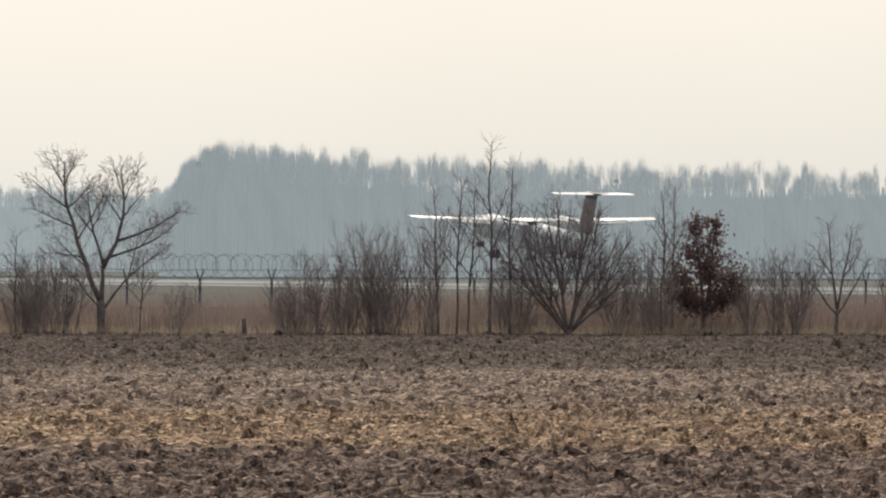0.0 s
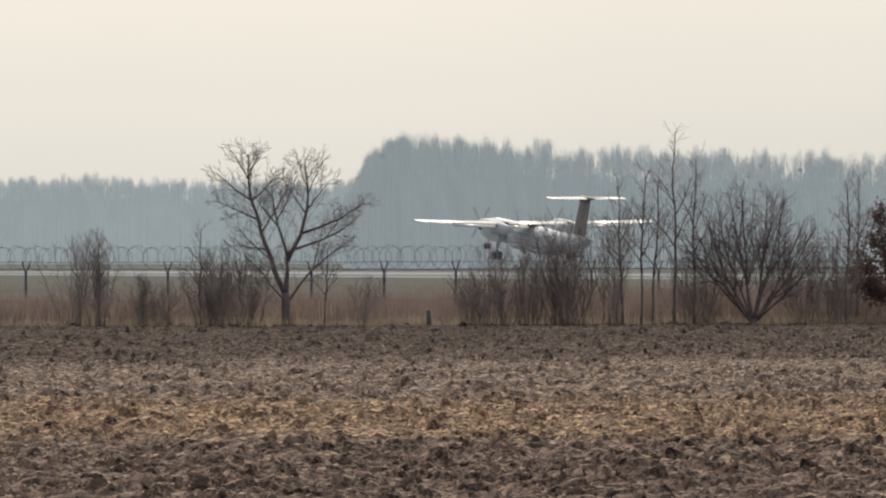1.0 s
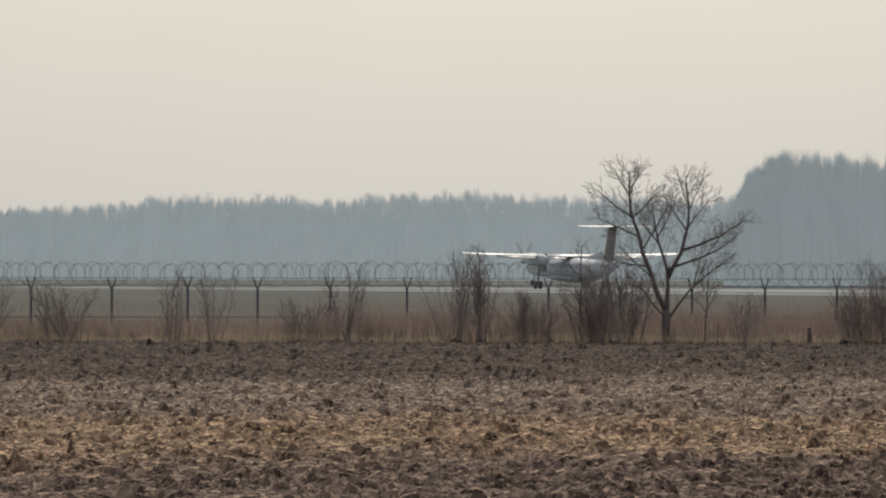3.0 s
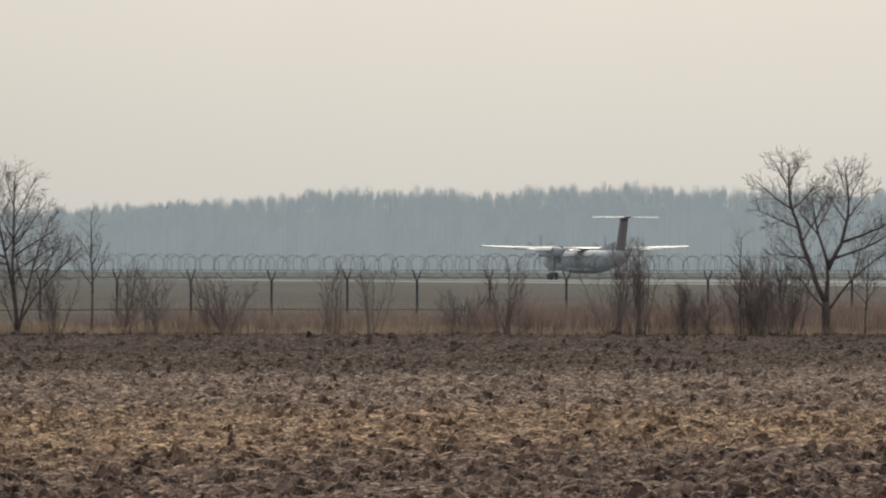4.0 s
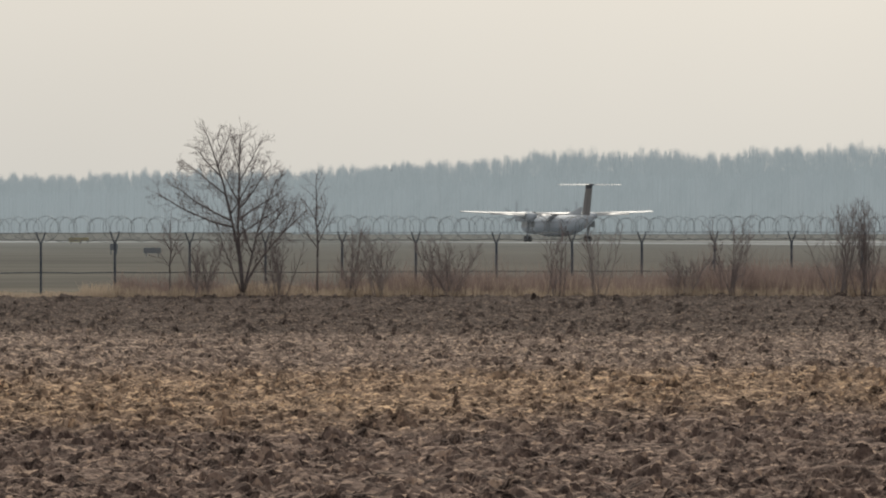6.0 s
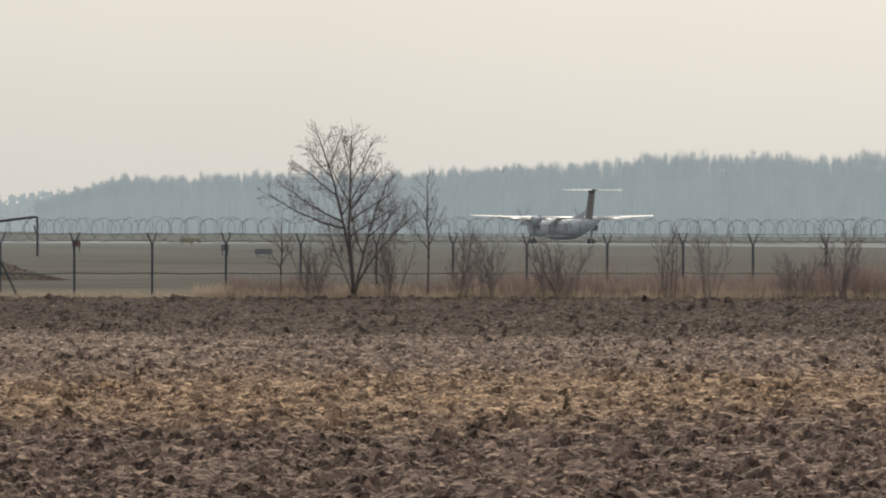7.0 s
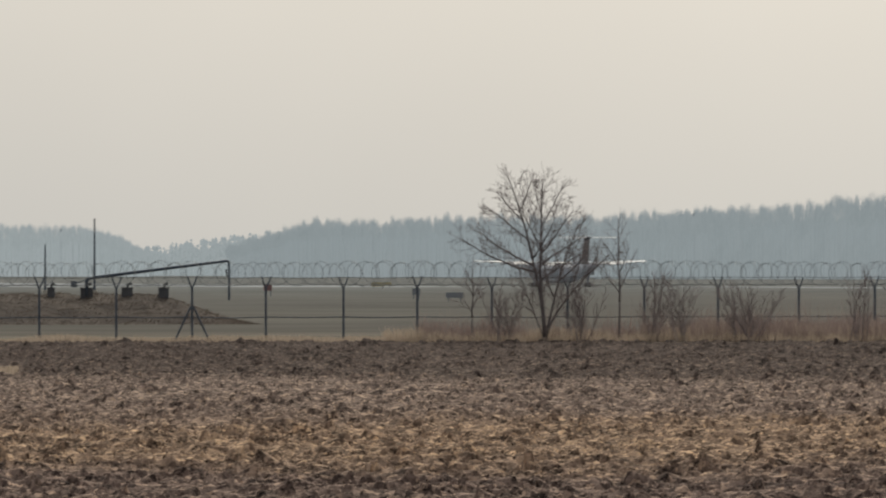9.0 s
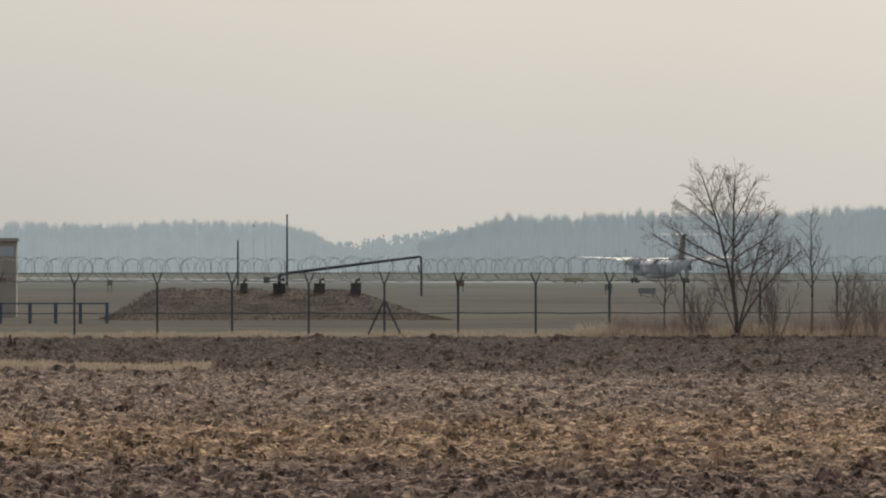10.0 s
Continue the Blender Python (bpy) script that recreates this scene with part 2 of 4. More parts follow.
# ---- mesh helpers ----
class Shape:
    """Collects vertices and faces of one mesh."""

    def __init__(self):
        self.v, self.f = [], []

    def tube(self, pts, radii, sides=4, caps=True):
        pts = [Vector(p) for p in pts]
        base, n = len(self.v), len(pts)
        for i, p in enumerate(pts):
            way = (pts[min(i + 1, n - 1)] - pts[max(i - 1, 0)]).normalized()
            a = way.cross(Vector((0.31, 0.95, 0.02)))
            a = a.normalized() if a.length > 1e-4 else Vector((1, 0, 0))
            b = way.cross(a)
            for s in range(sides):
                t = 2 * math.pi * s / sides
                self.v.append(p + radii[i] * (a * math.cos(t) + b * math.sin(t)))
        for i in range(n - 1):
            for s in range(sides):
                u = (s + 1) % sides
                self.f.append((base + i * sides + s, base + i * sides + u, base + (i + 1) * sides + u, base + (i + 1) * sides + s))
        if caps:
            self.f.append(tuple(base + s for s in range(sides))[::-1])
            self.f.append(tuple(base + (n - 1) * sides + s for s in range(sides)))
        return self

    def box(self, x0, y0, z0, x1, y1, z1, m=None):
        base = len(self.v)
        for z in (z0, z1):
            for x, y in ((x0, y0), (x1, y0), (x1, y1), (x0, y1)):
                p = Vector((x, y, z))
                self.v.append(m @ p if m else p)
        for q in ((3, 2, 1, 0), (4, 5, 6, 7), (0, 1, 5, 4), (1, 2, 6, 5), (2, 3, 7, 6), (3, 0, 4, 7)):
            self.f.append(tuple(base + k for k in q))
        return self

    def rings(self, rings, caps=True):
        """Loft through closed rings of equally many points."""
        base, n = len(self.v), len(rings[0])
        for r in rings:
            self.v.extend(Vector(p) for p in r)
        for i in range(len(rings) - 1):
            for s in range(n):
                u = (s + 1) % n
                self.f.append((base + i * n + s, base + i * n + u, base + (i + 1) * n + u, base + (i + 1) * n + s))
        if caps:
            self.f.append(tuple(base + s for s in range(n))[::-1])
            self.f.append(tuple(base + (len(rings) - 1) * n + s for s in range(n)))
        return self

    def mesh(self, name, mat, smooth=False):
        me = bpy.data.meshes.new(name)
        me.from_pydata([tuple(p) for p in self.v], [], self.f)
        bm = bmesh.new()
        bm.from_mesh(me)
        bmesh.ops.recalc_face_normals(bm, faces=bm.faces)
        bm.to_mesh(me)
        bm.free()
        me.materials.append(mat)
        if smooth:
            me.polygons.foreach_set("use_smooth", [True] * len(me.polygons))
        return me


def part(name, shape, mat, parent=None, label="", smooth=False):
    ob = new(name, shape.mesh(name, mat, smooth))
    ob.parent = parent
    return tagged(ob, label)


def array_mesh(name, verts, faces, mat, smooth=False):
    """A mesh from numpy arrays; faces all of one size."""
    me = bpy.data.meshes.new(name)
    n, k = faces.shape
    me.vertices.add(len(verts))
    me.vertices.foreach_set("co", verts.astype(np.float32).ravel())
    me.loops.add(n * k)
    me.loops.foreach_set("vertex_index", faces.astype(np.int32).ravel())
    me.polygons.add(n)
    me.polygons.foreach_set("loop_start", np.arange(0, n * k, k, dtype=np.int32))
    me.polygons.foreach_set("use_smooth", np.full(n, smooth))
    me.update(calc_edges=True)
    me.validate()
    me.materials.append(mat)
    return me


def across(az, y):
    """Place across the view, at depth y, of a bearing in degrees."""
    return y * math.tan(radians(az))


def ground_z(y):
    """The airfield falls a little beyond the near half of the runway."""
    f = min(1.0, max(0.0, (y - 700.0) / 180.0))
    return -0.85 * f * f * (3 - 2 * f)


def verge(az):
    """Depth by which the verge comes nearer than the fence's line at a bearing."""
    return 5.0 * min(1.0, max(0.0, (az - 6.0) / 9.0))


# ---- ground ----
def lattice(rng, x, y, cell):
    """Smooth value noise at points x, y."""
    gx, gy = x / cell, y / cell
    ix, iy = np.floor(gx).astype(int), np.floor(gy).astype(int)
    table = rng.random((iy.max() - iy.min() + 2, ix.max() - ix.min() + 2)).astype(np.float32)
    fx, fy = gx - ix, gy - iy
    fx, fy = fx * fx * (3 - 2 * fx), fy * fy * (3 - 2 * fy)
    ix, iy = ix - ix.min(), iy - iy.min()
    top = table[iy, ix] * (1 - fx) + table[iy, ix + 1] * fx
    return top * (1 - fy) + (table[iy + 1, ix] * (1 - fx) + table[iy + 1, ix + 1] * fx) * fy


def field_mesh(rng):
    """Ploughed earth: rough ground with many thousand clods, coarser towards the verge."""
    a0, a1, da = math.tan(radians(-2.2)), math.tan(radians(22.9)), 0.00048
    slope = np.arange(a0, a1, da)
    ys = [43.0]
    while ys[-1] < 183.3:
        ys.append(ys[-1] + 0.076 * (ys[-1] / 55) ** 1.5)
    ys = np.array(ys)
    step = np.gradient(ys)
    nr, nc = len(ys), len(slope)
    y = np.repeat(ys[:, None], nc, 1) + rng.uniform(-0.3, 0.3, (nr, nc)) * step[:, None]
    x = y * slope[None, :] + rng.uniform(-0.3, 0.3, (nr, nc)) * (y * da)
    h = 0.07 * (lattice(rng, x, y, 1.3) - 0.5) + 0.06 * (lattice(rng, x, y, 0.5) - 0.5) + 0.06 * (lattice(rng, x, y, 0.21) - 0.5) + 0.05 * (lattice(rng, x, y, 0.10) - 0.5)
    n = 270000
    cy = 43 + 140 * rng.random(n) ** 1.3
    cs = rng.uniform(a0, a1, n)
    cx = cy * cs
    a = np.clip(rng.lognormal(math.log(0.046), 0.48, n), 0.028, 0.17) * (cy / 62) ** 0.2
    top = a * rng.uniform(0.25, 0.85, n)
    a = a * 1.25
    turn, tip, squeeze = rng.choice((0.0, math.pi), n) + rng.normal(0, 0.6, n), rng.uniform(-0.1, 0.7, n), rng.uniform(0.5, 0.95, n)
    col = np.rint((cs - a0) / da).astype(int)
    row = np.searchsorted(ys, cy)
    ox, oy = (q.ravel() for q in np.meshgrid(np.arange(-8, 9), np.arange(-3, 4)))
    for i in range(0, n, 10000):
        s = slice(i, i + 10000)
        jx, jy = col[s][:, None] + ox, row[s][:, None] + oy
        ok = (jx >= 0) & (jx < nc) & (jy >= 0) & (jy < nr)
        jx, jy = np.clip(jx, 0, nc - 1), np.clip(jy, 0, nr - 1)
        ex, ey = x[jy, jx] - cx[s][:, None], y[jy, jx] - cy[s][:, None]
        ct, st = np.cos(turn[s])[:, None], np.sin(turn[s])[:, None]
        u, v = ex * ct + ey * st, (ey * ct - ex * st) / squeeze[s][:, None]
        r = np.sqrt(u * u + v * v) / a[s][:, None]
        z = np.where((r < 1) & ok, (top[s][:, None] + tip[s][:, None] * u) * (1 - r ** 8), -9)
        np.maximum.at(h, (jy, jx), z)
    verts = np.stack([x, y, h], -1).reshape(-1, 3)
    k = np.arange(nr * nc).reshape(nr, nc)
    faces = np.stack([k[:-1, :-1], k[:-1, 1:], k[1:, 1:], k[1:, :-1]], -1).reshape(-1, 4)
    return verts, faces


def make_ground():
    verts, faces = field_mesh(np.random.default_rng(5))
    field = new("ploughed_field", array_mesh("ploughed_field", verts, faces, SOIL))
    tagged(field, "brown ploughed field of rough dry clods", "field", kind="structure")
    # one sheet to the horizon
    g = Shape()
    depths = [-400, 182.9, 183.5, 400, 700, 730, 760, 790, 820, 850, 880, 2000, 4800]
    for y in depths:
        z = -0.1 if y < 183 else ground_z(y)
        g.v += [Vector((-4000, y, z)), Vector((4000, y, z))]
    g.f = [(2 * k, 2 * k + 1, 2 * k + 3, 2 * k + 2) for k in range(len(depths) - 1)]
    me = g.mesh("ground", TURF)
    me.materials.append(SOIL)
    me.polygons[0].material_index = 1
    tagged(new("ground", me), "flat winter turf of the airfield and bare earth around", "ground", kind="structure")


HEADING = -16.0  # bearing along the runway
RUN = Vector((math.sin(radians(HEADING)), math.cos(radians(HEADING)), 0))
TAIL0 = Vector((145.25, 710.30, 0))


def make_runway():
    for name, label, off, half in (("runway", "pale grey concrete runway", 0.0, 24.0), ("taxiway", "pale grey concrete taxiway beside the runway", -46.0, 9.0)):
        strip, side = Shape(), Vector((RUN.y, -RUN.x, 0))
        rings = []
        for k in range(-60, 121):
            c = TAIL0 + RUN * (k * 12.0) + side * off
            l, r = c - side * half, c + side * half
            rings.append([(l.x, l.y, ground_z(l.y) + 0.03), (r.x, r.y, ground_z(r.y) + 0.03), (r.x, r.y, ground_z(r.y) - 0.3), (l.x, l.y, ground_z(l.y) - 0.3)])
        strip.rings(rings)
        tagged(part(name, strip, CONCRETE), label, name, kind="structure")


# ---- woods ----
def wood(name, label, rng, stretch, count, mat, conifer=False):
    """A belt of bare trees along a line of bearings, distances and heights."""
    n = count
    u = np.sort(rng.random(n))
    az = np.radians(np.interp(u, np.linspace(0, 1, len(stretch)), [s[0] for s in stretch]))
    far = np.interp(u, np.linspace(0, 1, len(stretch)), [s[1] for s in stretch]) + rng.uniform(0, 60, n)
    tall = np.interp(u, np.linspace(0, 1, len(stretch)), [s[2] for s in stretch]) * ((rng.uniform(0.78, 1.1, n)) if conifer else (0.86 + 0.22 * rng.beta(1.7, 2.3, n)))
    clump = np.interp(u * 140, np.arange(142), rng.uniform(0.97, 1.03, 142))
    tall = tall * clump
    x, y = far * np.sin(az), far * np.cos(az)
    tris = []

    def spikes(zx, zy, z0, z1, dx, dy, w):
        turn = rng.uniform(-0.7, 0.7, len(zx))
        wx, wy = w * np.cos(turn), w * np.sin(turn)
        tris.append(np.stack([np.stack([zx - wx, zy - wy, z0], -1), np.stack([zx + wx, zy + wy, z0], -1),
                              np.stack([zx + dx, zy + dy, z1], -1)], 1))

    spikes(x, y, np.zeros(n), tall * (1.0 if conifer else 0.9), rng.normal(0, 0.4, n), np.zeros(n), np.full(n, 0.09))
    full = rng.uniform(0.5, 1.2, n)  # broad and narrow crowns
    for k in range(9 if conifer else 80):
        if conifer:
            z0 = tall * rng.uniform(0.15, 0.85, n)
            w = (tall - z0) * 0.22 + 0.2
            spikes(x, y, z0, np.minimum(z0 + w * 1.4, tall), rng.normal(0, 0.1, n), np.zeros(n), w)
        else:
            turn, out = rng.uniform(0, 2 * math.pi, n), full * 1.5 * np.sqrt(rng.random(n))
            dome = tall - 0.5 * out * out / full - np.abs(rng.normal(0, 0.07, n)) * tall
            sx, sy = out * np.cos(turn), out * np.sin(turn)
            spikes(x + sx * 0.75, y + sy * 0.75, dome - rng.uniform(1.2, 3.5, n), dome, 0.25 * sx, 0.25 * sy, rng.uniform(0.012, 0.034, n))
    t = np.concatenate(tris)
    verts = t.reshape(-1, 3)
    faces = np.arange(len(verts)).reshape(-1, 3)
    # dense understorey that closes the view between the stems
    cells = 2600
    uu = np.linspace(0, 1, cells)
    a = np.radians(np.interp(uu, np.linspace(0, 1, len(stretch)), [s[0] for s in stretch]))
    d = np.interp(uu, np.linspace(0, 1, len(stretch)), [s[1] for s in stretch]) + 35
    h = np.interp(uu, np.linspace(0, 1, len(stretch)), [s[2] for s in stretch]) * np.interp(uu * 110, np.arange(112), rng.uniform(0.95, 1.03, 112))
    h = h * (rng.uniform(0.5, 0.72, cells) if conifer else rng.uniform(0.72, 0.85, cells))
    front = np.stack([d * np.sin(a), d * np.cos(a), np.zeros(cells) - 2], -1)
    crest = np.stack([(d + 12) * np.sin(a), (d + 12) * np.cos(a), h], -1)
    back = np.stack([(d + 40) * np.sin(a), (d + 40) * np.cos(a), np.zeros(cells) - 2], -1)
    b0 = len(verts)
    k = np.arange(cells - 1)
    quads = []
    for lo, hi in ((0, cells), (cells, 2 * cells)):
        quads += [np.stack([b0 + lo + k, b0 + lo + k + 1, b0 + hi + k + 1], -1), np.stack([b0 + lo + k, b0 + hi + k + 1, b0 + hi + k], -1)]
    verts = np.concatenate([verts, front, crest, back])
    faces = np.concatenate([faces, *quads])
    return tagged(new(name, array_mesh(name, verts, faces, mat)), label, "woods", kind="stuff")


def make_woods():
    rng = np.random.default_rng(11)
    wood("woods", "distant belt of bare grey trees, haze painted as glow", rng,
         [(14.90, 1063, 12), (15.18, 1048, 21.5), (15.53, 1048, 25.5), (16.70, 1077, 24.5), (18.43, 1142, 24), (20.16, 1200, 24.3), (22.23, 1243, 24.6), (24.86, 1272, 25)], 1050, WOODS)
    wood("woods", "far belt of bare grey trees, haze painted as glow", rng,
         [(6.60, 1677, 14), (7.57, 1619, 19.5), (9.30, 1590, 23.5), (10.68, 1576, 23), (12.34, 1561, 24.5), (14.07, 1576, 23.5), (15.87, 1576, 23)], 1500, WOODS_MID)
    wood("woods", "far belt of bare grey trees, lower, haze painted as glow", rng,
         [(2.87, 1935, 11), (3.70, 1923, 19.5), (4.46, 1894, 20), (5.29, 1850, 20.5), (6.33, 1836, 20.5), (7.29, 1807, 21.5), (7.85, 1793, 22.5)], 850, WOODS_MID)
    wood("conifer_woods", "far row of conifers, thick haze painted as glow", rng,
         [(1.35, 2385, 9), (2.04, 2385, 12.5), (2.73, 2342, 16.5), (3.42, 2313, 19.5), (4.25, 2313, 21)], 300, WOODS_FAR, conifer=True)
    wood("woods", "far bare trees, palest by painted haze glow", rng,
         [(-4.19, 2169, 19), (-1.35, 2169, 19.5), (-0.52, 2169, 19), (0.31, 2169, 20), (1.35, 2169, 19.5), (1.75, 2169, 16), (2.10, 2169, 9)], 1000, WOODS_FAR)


def make_nests():
    """Dark clumps of mistletoe and nests in far crowns."""
    rng = random.Random(12)
    for az, far, z, r in ((15.06, 1058, 17.2, 0.85), (15.30, 1052, 21.5, 0.7), (19.15, 1145, 22.3, 0.8), (19.55, 1160, 21.6, 0.6), (1.18, 2165, 19.0, 0.9), (1.30, 2165, 18.4, 0.8), (1.36, 2165, 19.4, 0.7),
                          (7.62, 1610, 19.8, 0.7), (8.1, 1600, 20.2, 0.6), (4.35, 1900, 19.0, 0.9), (5.55, 1880, 19.5, 0.8), (5.3, 1885, 18.8, 0.8)):
        s = Shape()
        for _ in range(60):
            way = Vector((rng.gauss(0, 1), rng.gauss(0, 1), rng.gauss(0, 1.1))).normalized()
            s.tube([Vector((0, 0, 0)) + way * 0.1, way * r * rng.uniform(0.6, 1.1)], [0.10, 0.05], 3)
        z -= 1.0 if far < 1060 else 1.7
        back = 8 if far < 1060 else 40
        host = thing("bare_tree", (far + back) * math.sin(radians(az)), (far + back) * math.cos(radians(az)), "far bare tree with a dark round mistletoe clump", "tree", group="far trees with mistletoe")
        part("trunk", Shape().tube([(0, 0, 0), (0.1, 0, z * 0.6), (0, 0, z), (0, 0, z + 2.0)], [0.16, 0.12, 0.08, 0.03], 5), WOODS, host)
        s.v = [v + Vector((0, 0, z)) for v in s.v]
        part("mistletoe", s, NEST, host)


# ---- plants ----
def stem_path(rng, start, lean, turn, length, bend, steps=6, wobble=6.0):
    """Points of a branch that leans by degrees from upright towards the bearing turn, and bends on its way."""
    p, pts = Vector(start), [Vector(start)]
    for i in range(steps):
        a = radians(lean + bend * i / steps + rng.gauss(0, wobble))
        b = radians(turn + rng.gauss(0, wobble * 1.5))
        p = p + Vector((math.sin(a) * math.cos(b), math.sin(a) * math.sin(b), math.cos(a))) * (length / steps)
        pts.append(p.copy())
    return pts


def along(pts, f):
    f = min(max(f, 0), 0.999) * (len(pts) - 1)
    i = int(f)
    return pts[i].lerp(pts[i + 1], f - i), (pts[i + 1] - pts[i]).normalized()


def twigs(rng, shape, pts, count, length, r, level, start=0.18, spread=44):
    """Long thin side shoots along a branch, dividing again."""
    for k in range(count):
        f = start + (1 - start) * (k + rng.random()) / count
        p, way = along(pts, f)
        size = length * rng.uniform(0.5, 1.25) * (1.28 - 0.8 * f)
        sideways = way.cross(Vector((rng.gauss(0, 1), rng.gauss(0, 1), rng.gauss(0, 1)))).normalized()
        open_by = radians(spread * rng.uniform(0.65, 1.3))
        aim = (way * math.cos(open_by) + sideways * math.sin(open_by) + Vector((0, 0, 0.06))).normalized()
        lean, turn = math.degrees(math.acos(max(-1, min(1, aim.z)))), math.degrees(math.atan2(aim.y, aim.x))
        q = stem_path(rng, p, lean, turn, size, -lean * 0.15, 2, 2.5)
        shape.tube(q, [r, r * 0.8, r * 0.45], 3, False)
        if level > 1:
            twigs(rng, shape, q, rng.randint(2, 4), length * 0.48, r * 0.72, level - 1, 0.25, spread)


def thing(name, x, y, label, category, z=0.0, turn=0.0, group=""):
    ob = new(name)
    ob.empty_display_size = 0.3
    ob.matrix_basis = pose(x, y, z, 0, 0, turn)
    return tagged(ob, label, category, group)


def tree(name, az, y, label, seed, trunk, limbs, shoots, reach, r_twig=0.0085, mat=BARK, twig_mat=TWIG, levels=2):
    """trunk: lean, length, radius. limbs: (parent, fraction, lean, length, bend, radius); parent 0 is the trunk."""
    rng = random.Random(seed)
    y -= verge(az)
    top = thing(name, across(az, y), y, label, "tree")
    path = stem_path(rng, (0, 0, -0.1), trunk[0], 0, trunk[1], 0, 4, 2)
    part("trunk", Shape().tube(path, [trunk[2] * (1.25, 1.0, 0.95, 0.9, 0.85)[i] for i in range(5)], 8), mat, top, smooth=True)
    paths, crown = [path], Shape()
    for parent, f, lean, length, bend, r in limbs:
        p, _ = along(paths[parent], f)
        turn = (0 if lean >= 0 else 180) + rng.uniform(-22, 22)
        q = stem_path(rng, p, abs(lean), turn, length, bend if lean >= 0 else -bend, 7, 4)
        part("limb", Shape().tube(q, [r * (1 - 0.82 * i / 7) + 0.006 for i in range(8)], 6), mat, top, smooth=True)
        paths.append(q)
        twigs(rng, crown, q, max(4, int(shoots * length / 3)), reach * (0.55 + 0.12 * length), r_twig, levels)
    tagged(part("crown", crown, twig_mat, top), kind="stuff")
    return top


def bush(az, y, label, seed, height, width, stems, shoots=7, r=0.016, r_twig=0.010, name="shrub", twig_mat=TWIG, levels=2, reach=0.75):
    rng = random.Random(seed)
    y -= verge(az)
    top = thing(name, across(az, y), y, label, "shrub" if name == "shrub" else "tree")
    fine, lean_max = Shape(), math.degrees(math.atan2(width / 2, height))
    for k in range(stems):
        lean, turn = rng.uniform(0, 1.15) * lean_max, rng.choice((0, 180)) + rng.uniform(-75, 75)
        root = (rng.gauss(0, width * 0.08), rng.gauss(0, width * 0.07), -0.1)
        q = stem_path(rng, root, min(lean * 1.25, 60), turn, height * rng.uniform(0.7, 1.0) / math.cos(radians(min(lean, 45))), -lean * 0.5, 7, 2.4)
        part("stem", Shape().tube(q, [r * rng.uniform(0.45, 0.85) * (1 - 0.8 * i / 7) + 0.004 for i in range(8)], 4), twig_mat, top, smooth=True)
        twigs(rng, fine, q, shoots, reach * (0.55 + 0.14 * height), r_twig, levels, 0.15, 32)
    tagged(part("crown", fine, twig_mat, top), kind="stuff")
    return top


def tall_sapling(az, y, label, seed, height, r=0.045, shoots=10, reach=1.1, lean=0):
    return tree("young_tree", az, y, label, seed, (lean, height * 0.35, r),
                [(0, 0.98, lean, height * 0.66, 0, r * 0.85), (1, 0.15, 30, height * 0.28, -14, r * 0.4), (1, 0.1, -32, height * 0.27, -14, r * 0.4),
                 (1, 0.35, 28, height * 0.22, -12, r * 0.35), (1, 0.42, -28, height * 0.2, -12, r * 0.35)], shoots * 2, reach * 1.05, 0.0095, levels=2)


